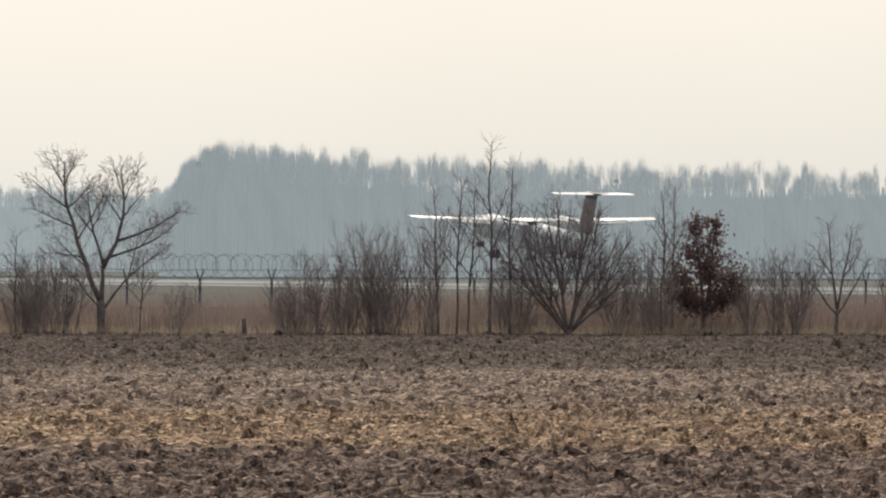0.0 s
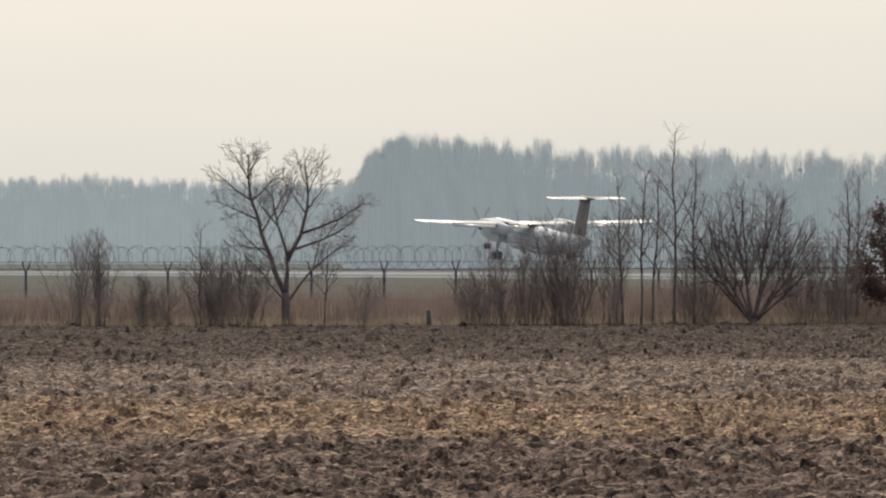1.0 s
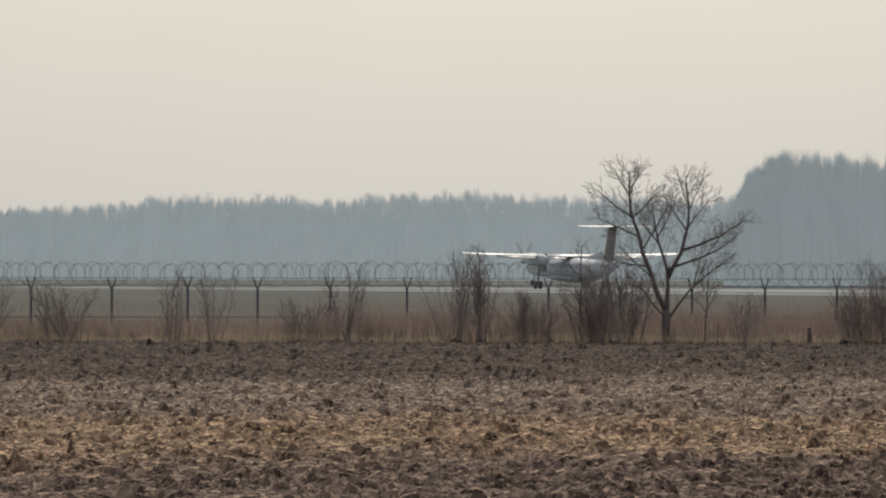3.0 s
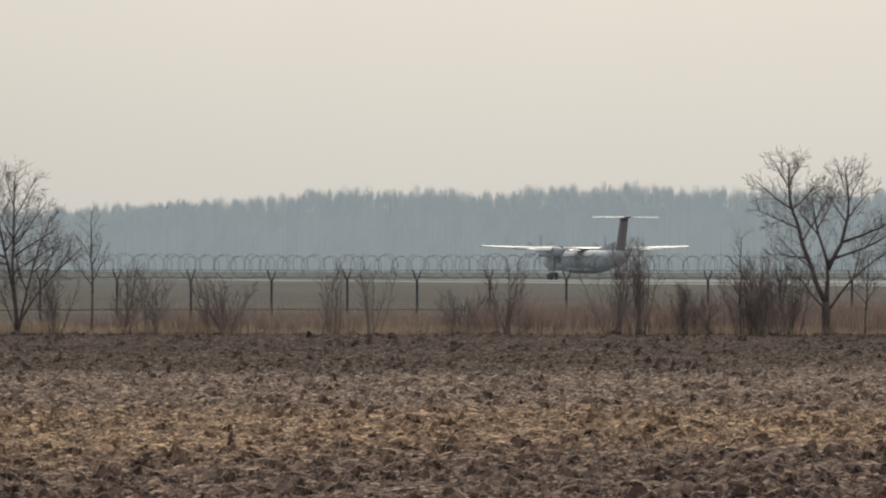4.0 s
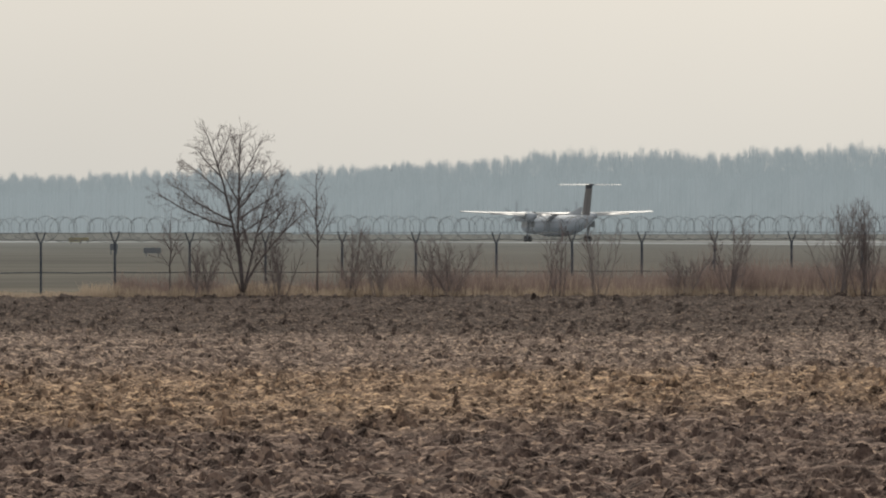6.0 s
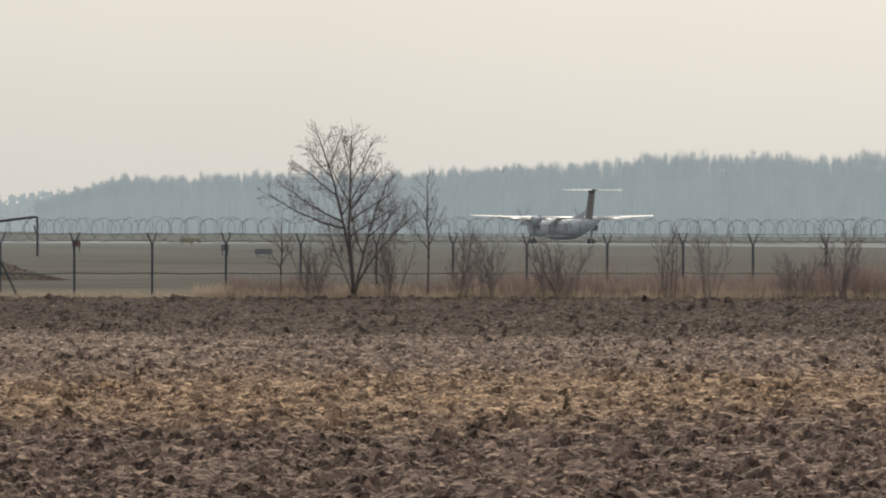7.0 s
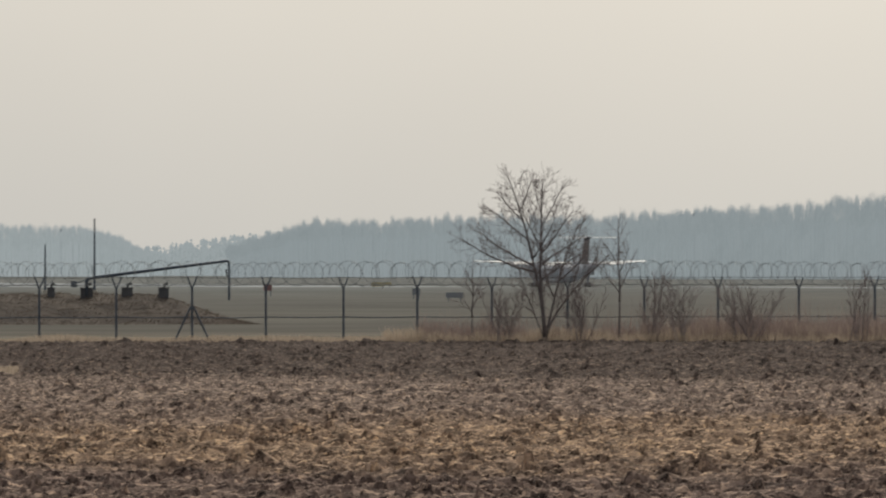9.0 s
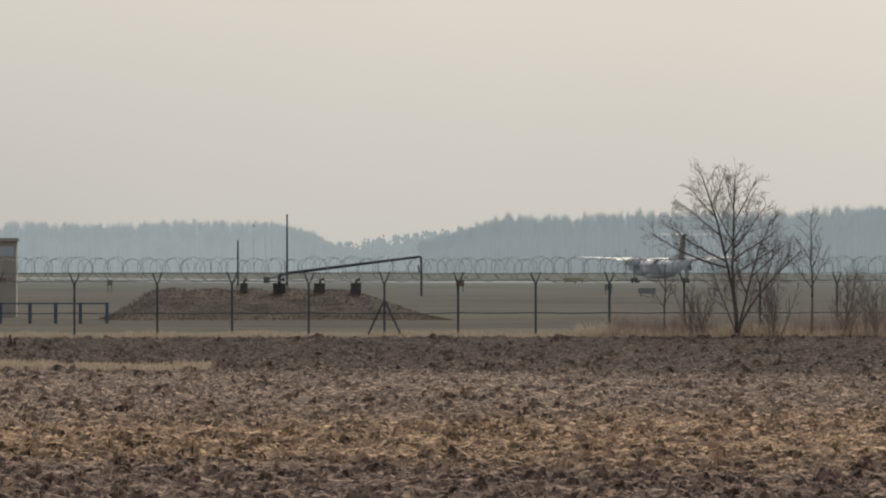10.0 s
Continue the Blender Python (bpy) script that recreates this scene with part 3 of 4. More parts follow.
def make_plants():
    tree("bare_tree", 14.33, 181.9, "bare dark tree with spreading crooked limbs in dry grass", 21, (-3, 1.2, 0.15), [
        (0, 0.95, -26, 4.8, 30, 0.085), (0, 0.98, 4, 1.45, 0, 0.095), (2, 0.75, 27, 3.3, -34, 0.07), (2, 0.80, -14, 2.6, 4, 0.045),
        (3, 0.30, 72, 2.4, -16, 0.042), (3, 0.12, 76, 2.5, -22, 0.042), (0, 0.70, 42, 2.9, 14, 0.045), (1, 0.33, -84, 1.4, 0, 0.025),
        (1, 0.55, -70, 1.5, 10, 0.026), (1, 0.68, -58, 1.6, 8, 0.026), (1, 0.68, 52, 1.3, -10, 0.022), (1, 0.84, 26, 1.0, -8, 0.016),
        (1, 0.82, -34, 1.0, 8, 0.016), (3, 0.50, -36, 1.4, 10, 0.022), (3, 0.55, 48, 1.3, -10, 0.022), (3, 0.75, -24, 1.1, 6, 0.016),
        (3, 0.70, 36, 1.2, -10, 0.016), (1, 0.45, 34, 1.8, -12, 0.024), (4, 0.50, 32, 1.3, -8, 0.018), (4, 0.40, -44, 1.3, 8, 0.018),
        (0, 0.80, -54, 1.9, 12, 0.028), (7, 0.50, 18, 1.5, -6, 0.020), (1, 0.25, -50, 1.6, 10, 0.024), (6, 0.5, 40, 1.0, -8, 0.015)],
        25, 1.12, 0.0092, levels=3)
    tree("bare_tree", 6.10, 181.7, "bare dark tree of several upright stems", 8, (0, 0.25, 0.11), [
        (0, 0.6, -9, 5.35, -9, 0.058), (0, 0.7, 2, 5.1, 0, 0.055), (0, 0.7, 24, 3.6, 32, 0.04), (0, 0.6, 17, 4.0, 4, 0.040),
        (1, 0.42, -74, 2.7, 16, 0.030), (1, 0.46, -62, 2.3, 6, 0.030), (1, 0.62, -56, 1.8, 6, 0.022), (1, 0.74, -48, 1.3, 8, 0.018),
        (1, 0.50, 34, 1.6, -10, 0.022), (1, 0.80, 25, 1.1, -8, 0.015), (2, 0.48, 60, 1.7, -8, 0.024), (2, 0.55, 42, 1.8, -8, 0.024),
        (2, 0.72, 34, 1.5, -8, 0.018), (2, 0.38, 62, 2.0, -12, 0.022), (2, 0.60, -34, 1.5, 10, 0.020), (2, 0.80, -20, 1.0, 4, 0.014),
        (4, 0.50, 50, 1.5, -10, 0.020), (4, 0.35, -20, 1.8, 8, 0.018), (3, 0.50, 20, 1.4, -8, 0.016), (0, 0.5, -24, 2.5, 10, 0.022), (3, 0.65, 35, 1.1, -8, 0.015)],
        25, 1.0, 0.0090, levels=3)
    for k, (az, y, h, lean) in enumerate(((18.28, 181.5, 6.5, 0), (18.47, 181.3, 5.6, 2), (17.75, 181.6, 4.9, -2), (17.93, 181.4, 5.3, 1), (20.02, 181.9, 4.9, -1),
                                          (20.12, 182.3, 5.0, 1), (13.45, 181.3, 3.3, 0), (14.71, 181.5, 2.7, 3), (6.86, 182.1, 4.1, 0), (5.36, 181.8, 2.6, -2), (18.05, 181.9, 5.0, 3))):
        tall_sapling(az, y, "slender bare young tree among dry weeds", 40 + k, h, 0.016 + 0.0045 * h, 9 if h > 4.5 else 8, 0.9, lean)
    tree("bare_tree", 21.79, 181.6, "small bare tree with fine pale twigs", 71, (0, 1.0, 0.07), [
        (0, 0.95, -8, 3.0, 4, 0.045), (0, 0.95, 12, 2.8, -4, 0.04), (0, 0.8, 40, 2.2, -16, 0.03), (0, 0.8, -42, 2.2, -16, 0.03), (1, 0.4, -35, 1.3, -8, 0.02),
        (2, 0.4, 35, 1.3, -8, 0.02)], 28, 1.0, 0.0088, twig_mat=TWIG_PALE)
    round_bush = "large bare shrub with a dense round head"
    rng = random.Random(6)
    limbs = []
    for k in range(12):
        a = -48 + 96 * k / 11 + rng.uniform(-5, 5)
        limbs.append((0, 0.5, a, 4.6 - 0.017 * abs(a) + rng.uniform(-0.4, 0.2), -a * 0.45, 0.042))
    for k in range(1, 13):
        for f, off in ((0.28, 26), (0.42, -24), (0.55, 20)):
            limbs.append((k, f, limbs[k - 1][2] * 0.7 + off * rng.uniform(0.7, 1.2), rng.uniform(1.3, 2.1) * (1.2 - 0.6 * f), 0, 0.020))
    tree("large_shrub", 19.07, 181.3, round_bush, 77, (0, 0.3, 0.13), limbs, 30, 0.90, 0.0095, levels=2)
    fan = "bare fan-shaped shrub of thin upright stems"
    for k, (az, y, h, w, n, s, lab) in enumerate((
            (19.55, 182.2, 2.6, 1.6, 12, 7, fan), (20.0, 182.1, 2.3, 1.5, 11, 7, fan), (20.9, 182.2, 2.4, 1.6, 11, 6, fan), (21.4, 182.0, 2.7, 1.5, 11, 6, fan), (18.4, 182.2, 2.5, 1.5, 10, 7, fan), (17.3, 182.2, 2.6, 1.6, 11, 7, fan),
            (13.5, 182.0, 2.0, 1.3, 10, 6, fan), (12.9, 182.1, 1.6, 1.4, 10, 6, fan), (16.56, 181.5, 2.8, 2.0, 16, 7, fan), (17.11, 181.4, 3.4, 1.6, 24, 9, fan), (16.30, 182.0, 1.8, 1.2, 10, 6, fan), (16.85, 182.0, 2.2, 1.3, 12, 6, fan),
            (17.63, 181.7, 3.6, 1.8, 12, 6, fan), (13.78, 181.6, 2.5, 1.6, 12, 8, fan), (13.62, 182.0, 2.2, 1.3, 10, 7, fan), (13.97, 181.9, 2.3, 1.2, 9, 7, fan), (12.15, 181.7, 2.8, 1.6, 11, 7, fan),
            (12.43, 181.6, 2.9, 1.5, 11, 7, fan), (11.06, 182.0, 2.4, 1.2, 9, 5, fan), (9.71, 181.7, 2.3, 1.1, 6, 5, fan), (9.27, 181.7, 2.3, 1.0, 6, 5, fan),
            (8.19, 181.9, 1.9, 1.6, 12, 7, fan), (7.47, 181.8, 2.1, 1.2, 8, 5, fan), (7.22, 182.0, 2.2, 1.0, 7, 5, fan), (21.23, 182.0, 2.9, 1.9, 14, 6, fan),
            (19.85, 182.1, 3.3, 1.4, 9, 6, fan), (6.46, 181.9, 1.9, 1.2, 9, 5, fan), (5.70, 182.0, 1.7, 1.3, 9, 5, fan), (15.11, 182.1, 1.7, 0.9, 6, 5, fan),
            (18.57, 181.9, 2.6, 1.8, 12, 6, fan), (22.44, 181.7, 2.5, 1.8, 12, 6, fan), (10.58, 182.5, 1.4, 1.0, 9, 7, fan), (16.18, 181.9, 1.9, 1.2, 8, 5, fan), (13.10, 182.1, 1.5, 1.4, 9, 5, fan),
            (23.20, 181.7, 3.0, 1.8, 12, 6, fan))):
        bush(az, y - 0.4, lab, 100 + k, h * 1.08, w * 1.45, int(n * (1.35 if az > 13.3 else 1.2)), s + 6, 0.017, 0.0078, twig_mat=TWIG_PALE if k % 3 == 1 else TWIG)
    leafy_oak(20.44, 182.6)
    part("stump", Shape().tube([(0, 0, -0.05), (0.02, 0, 0.25), (0.0, 0.02, 0.52)], [0.09, 0.075, 0.07], 8), BARK,
         thing("tree_stump", across(15.77, 176.3), 176.3, "small dark cut stump at the field's edge", "stump"))


def leafy_oak(az, y):
    """A young oak that keeps its withered leaves."""
    rng = random.Random(3)
    y -= verge(az)
    top = thing("young_oak", across(az, y), y, "young oak keeping its withered reddish brown leaves", "tree")
    fine, leaves = Shape(), Shape()
    leaders = ([Vector(p) for p in ((0, 0, -0.1), (0.0, 0, 0.9), (-0.12, 0, 2.2), (-0.25, 0, 3.3), (-0.28, 0, 4.1))],
               [Vector(p) for p in ((0.05, 0, 0.5), (0.2, 0, 1.4), (0.3, 0, 2.3), (0.36, 0, 3.2), (0.36, 0, 3.85))])
    for q in leaders:
        part("trunk", Shape().tube(q, [0.08, 0.06, 0.045, 0.025, 0.01], 7), BARK, top)
    for k in range(74):
        lead = leaders[0 if k % 5 < 3 else 1]
        f = rng.uniform(0.15, 1.0)
        start, _w = along(lead, f)
        reach = max(0.14, (1.85 - 0.45 * start.z)) * rng.uniform(0.5, 1.1)
        q = stem_path(rng, start, 62, rng.choice((0, 180)) + rng.uniform(-80, 80), reach, -40, 5, 8)
        if k < 14:
            side = 1 if k % 2 else -1
            q = stem_path(rng, (0.1 * side, 0, 0.7), 26 + 3.2 * k, (0 if side > 0 else 180) + rng.uniform(-25, 25), 2.25 - 0.06 * k, -14, 5, 4)
            reach = 2.2
        part("branch", Shape().tube(q, [0.022 - 0.003 * i for i in range(6)], 4), BARK, top)
        for _ in range(int(15 * max(reach, 0.42))):
            p, _w = along(q, rng.uniform(0.25, 1.0))
            c = p + Vector((rng.gauss(0, 0.15), rng.gauss(0, 0.15), rng.gauss(0, 0.12)))
            for _l in range(5):
                o = c + Vector((rng.gauss(0, 0.07), rng.gauss(0, 0.07), rng.gauss(0, 0.07)))
                m = Matrix.Translation(o) @ Euler((rng.uniform(0, 6), rng.uniform(0, 6), rng.uniform(0, 6))).to_matrix().to_4x4()
                b, s = len(leaves.v), rng.uniform(0.05, 0.09)
                leaves.v += [m @ Vector(v) for v in ((-s, 0, 0), (-0.2 * s, -0.5 * s, 0.1 * s), (s, 0, 0.15 * s), (-0.1 * s, 0.5 * s, 0.1 * s))]
                leaves.f.append((b, b + 1, b + 2, b + 3))
    tagged(part("crown", leaves, LEAF_RED, top), kind="stuff")


def blades(name, label, seed, spec, mat):
    """Upright dry stalks: spec rows of (bearing from, to, depth from, to, height, count, width)."""
    rng = np.random.default_rng(seed)
    tris = []
    for a0, a1, y0, y1, high, count, wide in spec:
        az = np.radians(rng.uniform(a0, a1, count))
        near = 5.0 * np.clip((np.degrees(az) - 6.0) / 9.0, 0, 1)
        y = rng.uniform(y0 - near, y1 - (near if y1 < 184 else 0), count)
        x = y * np.tan(az)
        patch = 0.5 + 0.45 * np.interp(x, np.linspace(-40, 80, 90), rng.random(90)) + 0.45 * np.interp(x, np.linspace(-40, 80, 330), rng.random(330))
        h = high * rng.uniform(0.45, 1.05, count) * patch
        lean = rng.normal(0, 0.22, count) * h
        deep = rng.normal(0, 0.2, count) * h
        turn = rng.uniform(-0.9, 0.9, count)
        wx, wy = wide * rng.uniform(0.6, 1.3, count) * np.cos(turn), wide * np.sin(turn)
        p0 = np.stack([x - wx, y - wy, np.full(count, -0.03)], -1)
        p1 = np.stack([x + wx, y + wy, np.full(count, -0.03)], -1)
        p2 = np.stack([x + lean * 0.4 + wx * 0.9, y + deep * 0.4 + wy * 0.9, h * 0.6], -1)
        p3 = np.stack([x + lean * 0.4 - wx * 0.9, y + deep * 0.4 - wy * 0.9, h * 0.6], -1)
        p4 = np.stack([x + lean, y + deep, h], -1)
        tris.append(np.stack([p0, p1, p2, p3, p4], 1))
    t = np.concatenate(tris)
    verts = t.reshape(-1, 3)
    k = np.arange(len(t))[:, None] * 5
    faces = np.concatenate([k + np.array([0, 1, 2]), k + np.array([0, 2, 3]), k + np.array([3, 2, 4])])
    return tagged(new(name, array_mesh(name, verts, faces, mat)), label, "grass", kind="stuff")


def make_grass():
    blades("dry_weeds", "thick reddish brown dry weeds along the fence", 31, [
        (13.45, 24.86, 182.0, 184.6, 1.15, 22000, 0.007), (13.45, 24.86, 182.0, 184.6, 1.6, 7000, 0.005), (18.6, 24.86, 182.3, 186.0, 1.75, 9000, 0.007), (16.2, 18.8, 182.3, 185.0, 1.45, 2500, 0.006), (10.68, 13.45, 182.0, 184.6, 1.0, 6500, 0.007), (10.68, 13.45, 182.2, 184.6, 1.5, 1200, 0.005),
        (7.09, 10.68, 182.0, 184.6, 0.8, 6500, 0.006), (7.09, 10.68, 182.0, 184.6, 1.35, 1300, 0.004), (4.80, 7.09, 182.0, 184.4, 0.65, 2600, 0.006), (4.80, 7.09, 182.0, 184.4, 1.2, 500, 0.004),
        (13.10, 24.86, 184.9, 190.0, 1.25, 9000, 0.010), (7.5, 13.1, 184.9, 189.0, 0.7, 5000, 0.008)], REED)
    blades("dry_grass", "pale dry grass at the field's edge", 32, [
        (6.88, 24.86, 181.2, 183.4, 0.34, 15000, 0.008), (6.88, 24.86, 181.4, 183.4, 0.8, 3500, 0.006), (-4.88, 6.88, 181.1, 185.8, 0.22, 14000, 0.009), (4.46, 7.57, 181.3, 183.3, 0.5, 2500, 0.008)], STRAW)
    blades("stubble", "patch of pale dry stubble left in the ploughed field", 33, [(-2.2, 0.75, 125.5, 131.5, 0.22, 5000, 0.012)], STRAW)


# ---- fence ----
POSTS = (-0.64, 0.20, 0.96, 1.74, 2.51, 3.26, 4.05, 4.80, 5.56, 6.33, 7.11, 7.86, 8.68, 9.45, 10.16, 10.90, 11.68,
         12.40, 13.12, 13.85, 14.58, 15.32, 16.05)


def make_fence():
    rng = random.Random(17)
    xs = [across(a, FENCE_Y) for a in POSTS]
    while xs[0] > -22:
        xs.insert(0, xs[0] - 2.5)
    while xs[-1] < 98:
        xs.append(xs[-1] + 2.42)
    fence = thing("security_fence", 0, FENCE_Y, "steel post fence with forked tops and a razor wire coil", "fence")
    braced = [min(range(len(xs)), key=lambda i: abs(xs[i] - across(a, FENCE_Y))) for a in (2.51, 10.90, 18.98)]
    for i, x in enumerate(xs):
        h = 1.74 + rng.uniform(-0.02, 0.02)
        tilt = rng.gauss(0, 0.012)
        post = part("post", Shape().box(x - 0.035, -0.035, -0.2, x + 0.035, 0.035, h), STEEL, fence)
        for s in (-1, 1):
            part("arm", Shape().tube([(x, 0, h - 0.03), (x + s * 0.10 + tilt, s * 0.05, h + 0.2), (x + s * 0.155 + tilt, s * 0.08, h + 0.38)], [0.026, 0.024, 0.022], 5), STEEL, post)
        if i in braced:
            for s in (-1, 1):
                part("brace", Shape().tube([(x + s * 0.04, 0, 1.15), (x + s * 0.6, 0, -0.05)], [0.032, 0.032], 5), STEEL, post)
    for a, b in zip(xs, xs[1:]):
        turns = max(3, round((b - a) / 0.27))
        r0, pts = rng.uniform(0.36, 0.41), []
        phase = rng.uniform(0, 6.28)
        for k in range(turns * 18 + 1):
            t = 2 * math.pi * k / 18
            r = r0 * (1 + 0.09 * math.sin(t * 0.37 + phase))
            pts.append((a + (b - a) * k / (turns * 18) + r * math.sin(t) + 0.10 * math.sin(t * 0.47 + phase), 0.05 * math.cos(t * 0.5), 2.215 - r * math.cos(t) + 0.015 * math.sin(t * 0.21 + phase)))
        part("razor_coil", Shape().tube(pts, [0.0085] * len(pts), 3), WIRE, fence)
        for z, r in ((2.10, 0.011), (1.86, 0.011), (0.80, 0.017)):
            sag = rng.uniform(0.005, 0.03)
            part("wire", Shape().tube([(a, 0.045, z), (a * 0.5 + b * 0.5, 0.045, z - sag), (b, 0.045, z)], [r] * 3, 4), WIRE if z > 1 else STEEL, fence)


# ---- airfield things ----
def make_mound():
    """Earth-covered tank with hatches, a filling pipe and vent masts."""
    rng = random.Random(4)
    x0, x1, y0, h = across(-0.35, 239), across(3.18, 239), 247.0, 1.25
    nx, ny, s = 70, 22, Shape()
    for j in range(ny + 1):
        for i in range(nx + 1):
            u, v = i / nx, j / ny
            ridge = min(1, u / 0.16, (1 - u) / 0.30) * min(1, v / 0.45, (1 - v) / 0.45)
            z = h * (0.5 * ridge + 0.5 * ridge * ridge * (3 - 2 * ridge)) + 0.14 * (noise.noise(Vector((u * 17, v * 6, 2))) + 0.5 * noise.noise(Vector((u * 47, v * 17, 5)))) * min(1, 3 * ridge) - 0.02
            s.v.append(Vector((x0 + (x1 - x0) * u, y0 - 7 + 14 * v, z)))
    for j in range(ny):
        for i in range(nx):
            k = j * (nx + 1) + i
            s.f.append((k, k + 1, k + nx + 2, k + nx + 1))
    tufts = Shape()
    for _ in range(16000):
        p = s.v[rng.randrange(len(s.v))] + Vector((rng.uniform(-0.2, 0.2), rng.uniform(-0.3, 0.3), -0.03))
        w, tall = rng.uniform(0.008, 0.022), rng.uniform(0.05, 0.15)
        k = len(tufts.v)
        tufts.v += [p - Vector((w, 0, 0)), p + Vector((w, 0, 0)), p + Vector((rng.gauss(0, 0.12), rng.gauss(0, 0.08), tall))]
        tufts.f.append((k, k + 1, k + 2))
    tagged(part("mound_grass", tufts, MOUND_GRASS), "dry brown tufts over the mound", "grass", kind="stuff")
    tagged(part("earth_mound", s, MOUND, smooth=True), "low earth mound overgrown with dry brown grass", "mound", kind="structure")

    for az, size in ((1.08, 0.16), (1.44, 0.27), (1.85, 0.24), (2.22, 0.22)):
        x = across(az, 246)
        hatch = thing("hatch_box", x, 246, "dark steel hatch box on the mound", "hatch", z=h + 0.03, group="hatches on the mound")
        part("body", Shape().box(-size, -0.2, -0.2, size, 0.2, 0.24), DARK, hatch)
        part("lid", Shape().box(-size * 1.1, -0.24, 0.245, size * 1.1, 0.24, 0.29), DARK, hatch)
        part("vent", Shape().tube([(size * 0.1, 0, 0.28), (size * 0.15, 0, 0.42), (size * 0.7, 0, 0.46), (size * 0.8, 0, 0.40)], [0.05, 0.06, 0.06, 0.04], 6), DARK, hatch)

    pipe = thing("filling_pipe", 0, 245.5, "rising steel filling pipe with a hanging end", "pipe")
    xa, xb = across(1.44, 245.5), across(2.88, 245.5)
    part("standpipe", Shape().tube([(xa, 0, 1.2), (xa, 0, 1.85), (xa + 0.08, 0, 1.95), (xa + 0.25, 0, 1.985)], [0.075] * 4, 8), STEEL, pipe, smooth=True)
    part("arm", Shape().tube([(xa + 0.25, 0, 1.985), (xb - 0.08, 0, 2.72), (xb, 0, 2.70), (xb + 0.02, 0, 2.62)], [0.07, 0.06, 0.06, 0.055], 8), STEEL, pipe, smooth=True)
    part("hanging_end", Shape().tube([(xb + 0.02, 0, 2.62), (xb + 0.03, 0, 1.9), (xb + 0.03, 0, 1.0)], [0.05, 0.05, 0.05], 8), STEEL, pipe)
    part("valve", Shape().tube([(xb - 0.11, 0, 2.35), (xb - 0.05, 0, 2.0)], [0.035, 0.03], 6), DARK, pipe)
    part("counterweight", Shape().box(xa - 0.68, -0.12, 1.58, xa - 0.42, 0.12, 1.84), STEEL, pipe)
    part("rod", Shape().tube([(xa - 0.45, 0, 1.75), (xa + 0.1, 0, 1.95)], [0.02, 0.02], 5), STEEL, pipe)
    for az, top in ((1.52, 88), (1.02, 42)):
        y = 311
        mast = thing("mast", across(az, y), y, "thin grey mast with a pale base", "mast", group="masts behind the mound")
        z = EYE + top * y / 9961.0
        part("pole", Shape().tube([(0, 0, 0), (0, 0, z)], [0.07, 0.045], 6), STEEL, mast)
        part("base", Shape().tube([(0, 0, 0), (0, 0, 1.2)], [0.17, 0.14], 8), PLASTER, mast)


def make_kiosk():
    y = 254
    x = across(-1.23, y)
    k = thing("kiosk", x, y, "small grey beige rendered building with a flat roof", "building")
    part("wall", Shape().box(-3.2, 0, 0, 0, 3.0, 3.42), PLASTER, k)
    part("roof", Shape().box(-3.3, -0.12, 3.425, 0.1, 3.1, 3.58), PLASTER, k)
    part("patch", Shape().box(-0.75, -0.02, 2.75, -0.1, -0.004, 3.2), HULL, k, "paler patch high on the wall")
    part("sign", Shape().box(-0.75, -0.04, 1.62, -0.45, -0.006, 1.78), RED, k, "small faded red sign")
    rail = thing("blue_barrier", 0, 228, "low barrier of faded blue posts with a rail", "barrier")
    for az in (-1.39, -1.09, -0.83, -0.58, -0.31, -1.70):
        xx = across(az, 228)
        part("post", Shape().box(xx - 0.07, -0.05, 0, xx + 0.07, 0.05, 0.85), BLUE, rail)
    part("rail", Shape().box(across(-2.11, 228), -0.03, 0.78, across(-0.31, 228), 0.03, 0.84), BLUE, rail)


def make_signs():
    for az, y, w, h, z, mat, lab in ((4.40, 658, 0.75, 0.5, 0.25, YELLOW, "yellow airfield guidance sign"), (3.28, 477, 0.35, 0.55, 0.5, RED, "small dull red marker box"),
                                     (4.79, 434, 0.3, 0.5, 0.35, SIGN_GREY, "dark marker box on the turf"), (5.18, 405, 0.62, 0.4, 0.25, SIGN_GREY, "low dark sign board on the turf"),
                                     (-0.28, 477, 0.22, 0.5, 0.6, SIGN_GREY, "small dark marker on the turf"), (4.49, 679, 0.55, 0.45, 0.25, YELLOW, "yellow airfield guidance sign")):
        s = thing("airfield_sign", across(az, y), y, lab, "sign")
        part("board", Shape().box(-w, -0.08, z, w, 0.08, z + h), mat, s)
        for q in (-0.7, 0.7):
            part("leg", Shape().box(q * w - 0.04, -0.04, 0, q * w + 0.04, 0.04, z), SIGN_GREY, s)


# ---- the airliner: nose towards +y, origin on the ground under the main wheels ----
def ring(y, z, rx, rz, n=20):
    return [(rx * math.cos(2 * math.pi * k / n), y, z + rz * math.sin(2 * math.pi * k / n)) for k in range(n)]


def wing_section(x, y, z, chord, thick, n=9, droop=0.0):
    """Closed aerofoil outline at span station x, leading edge at y."""
    up, low = [], []
    for k in range(n):
        c = k / (n - 1)
        t = thick * chord * (2.6 * math.sqrt(c) * (1 - c) + 0.06 * (1 - c))
        up.append((x, y - c * chord, z + t * 0.6 - droop * c * c))
        low.append((x, y - c * chord, z - t * 0.4 - droop * c * c))
    return up + low[::-1][1:-1]


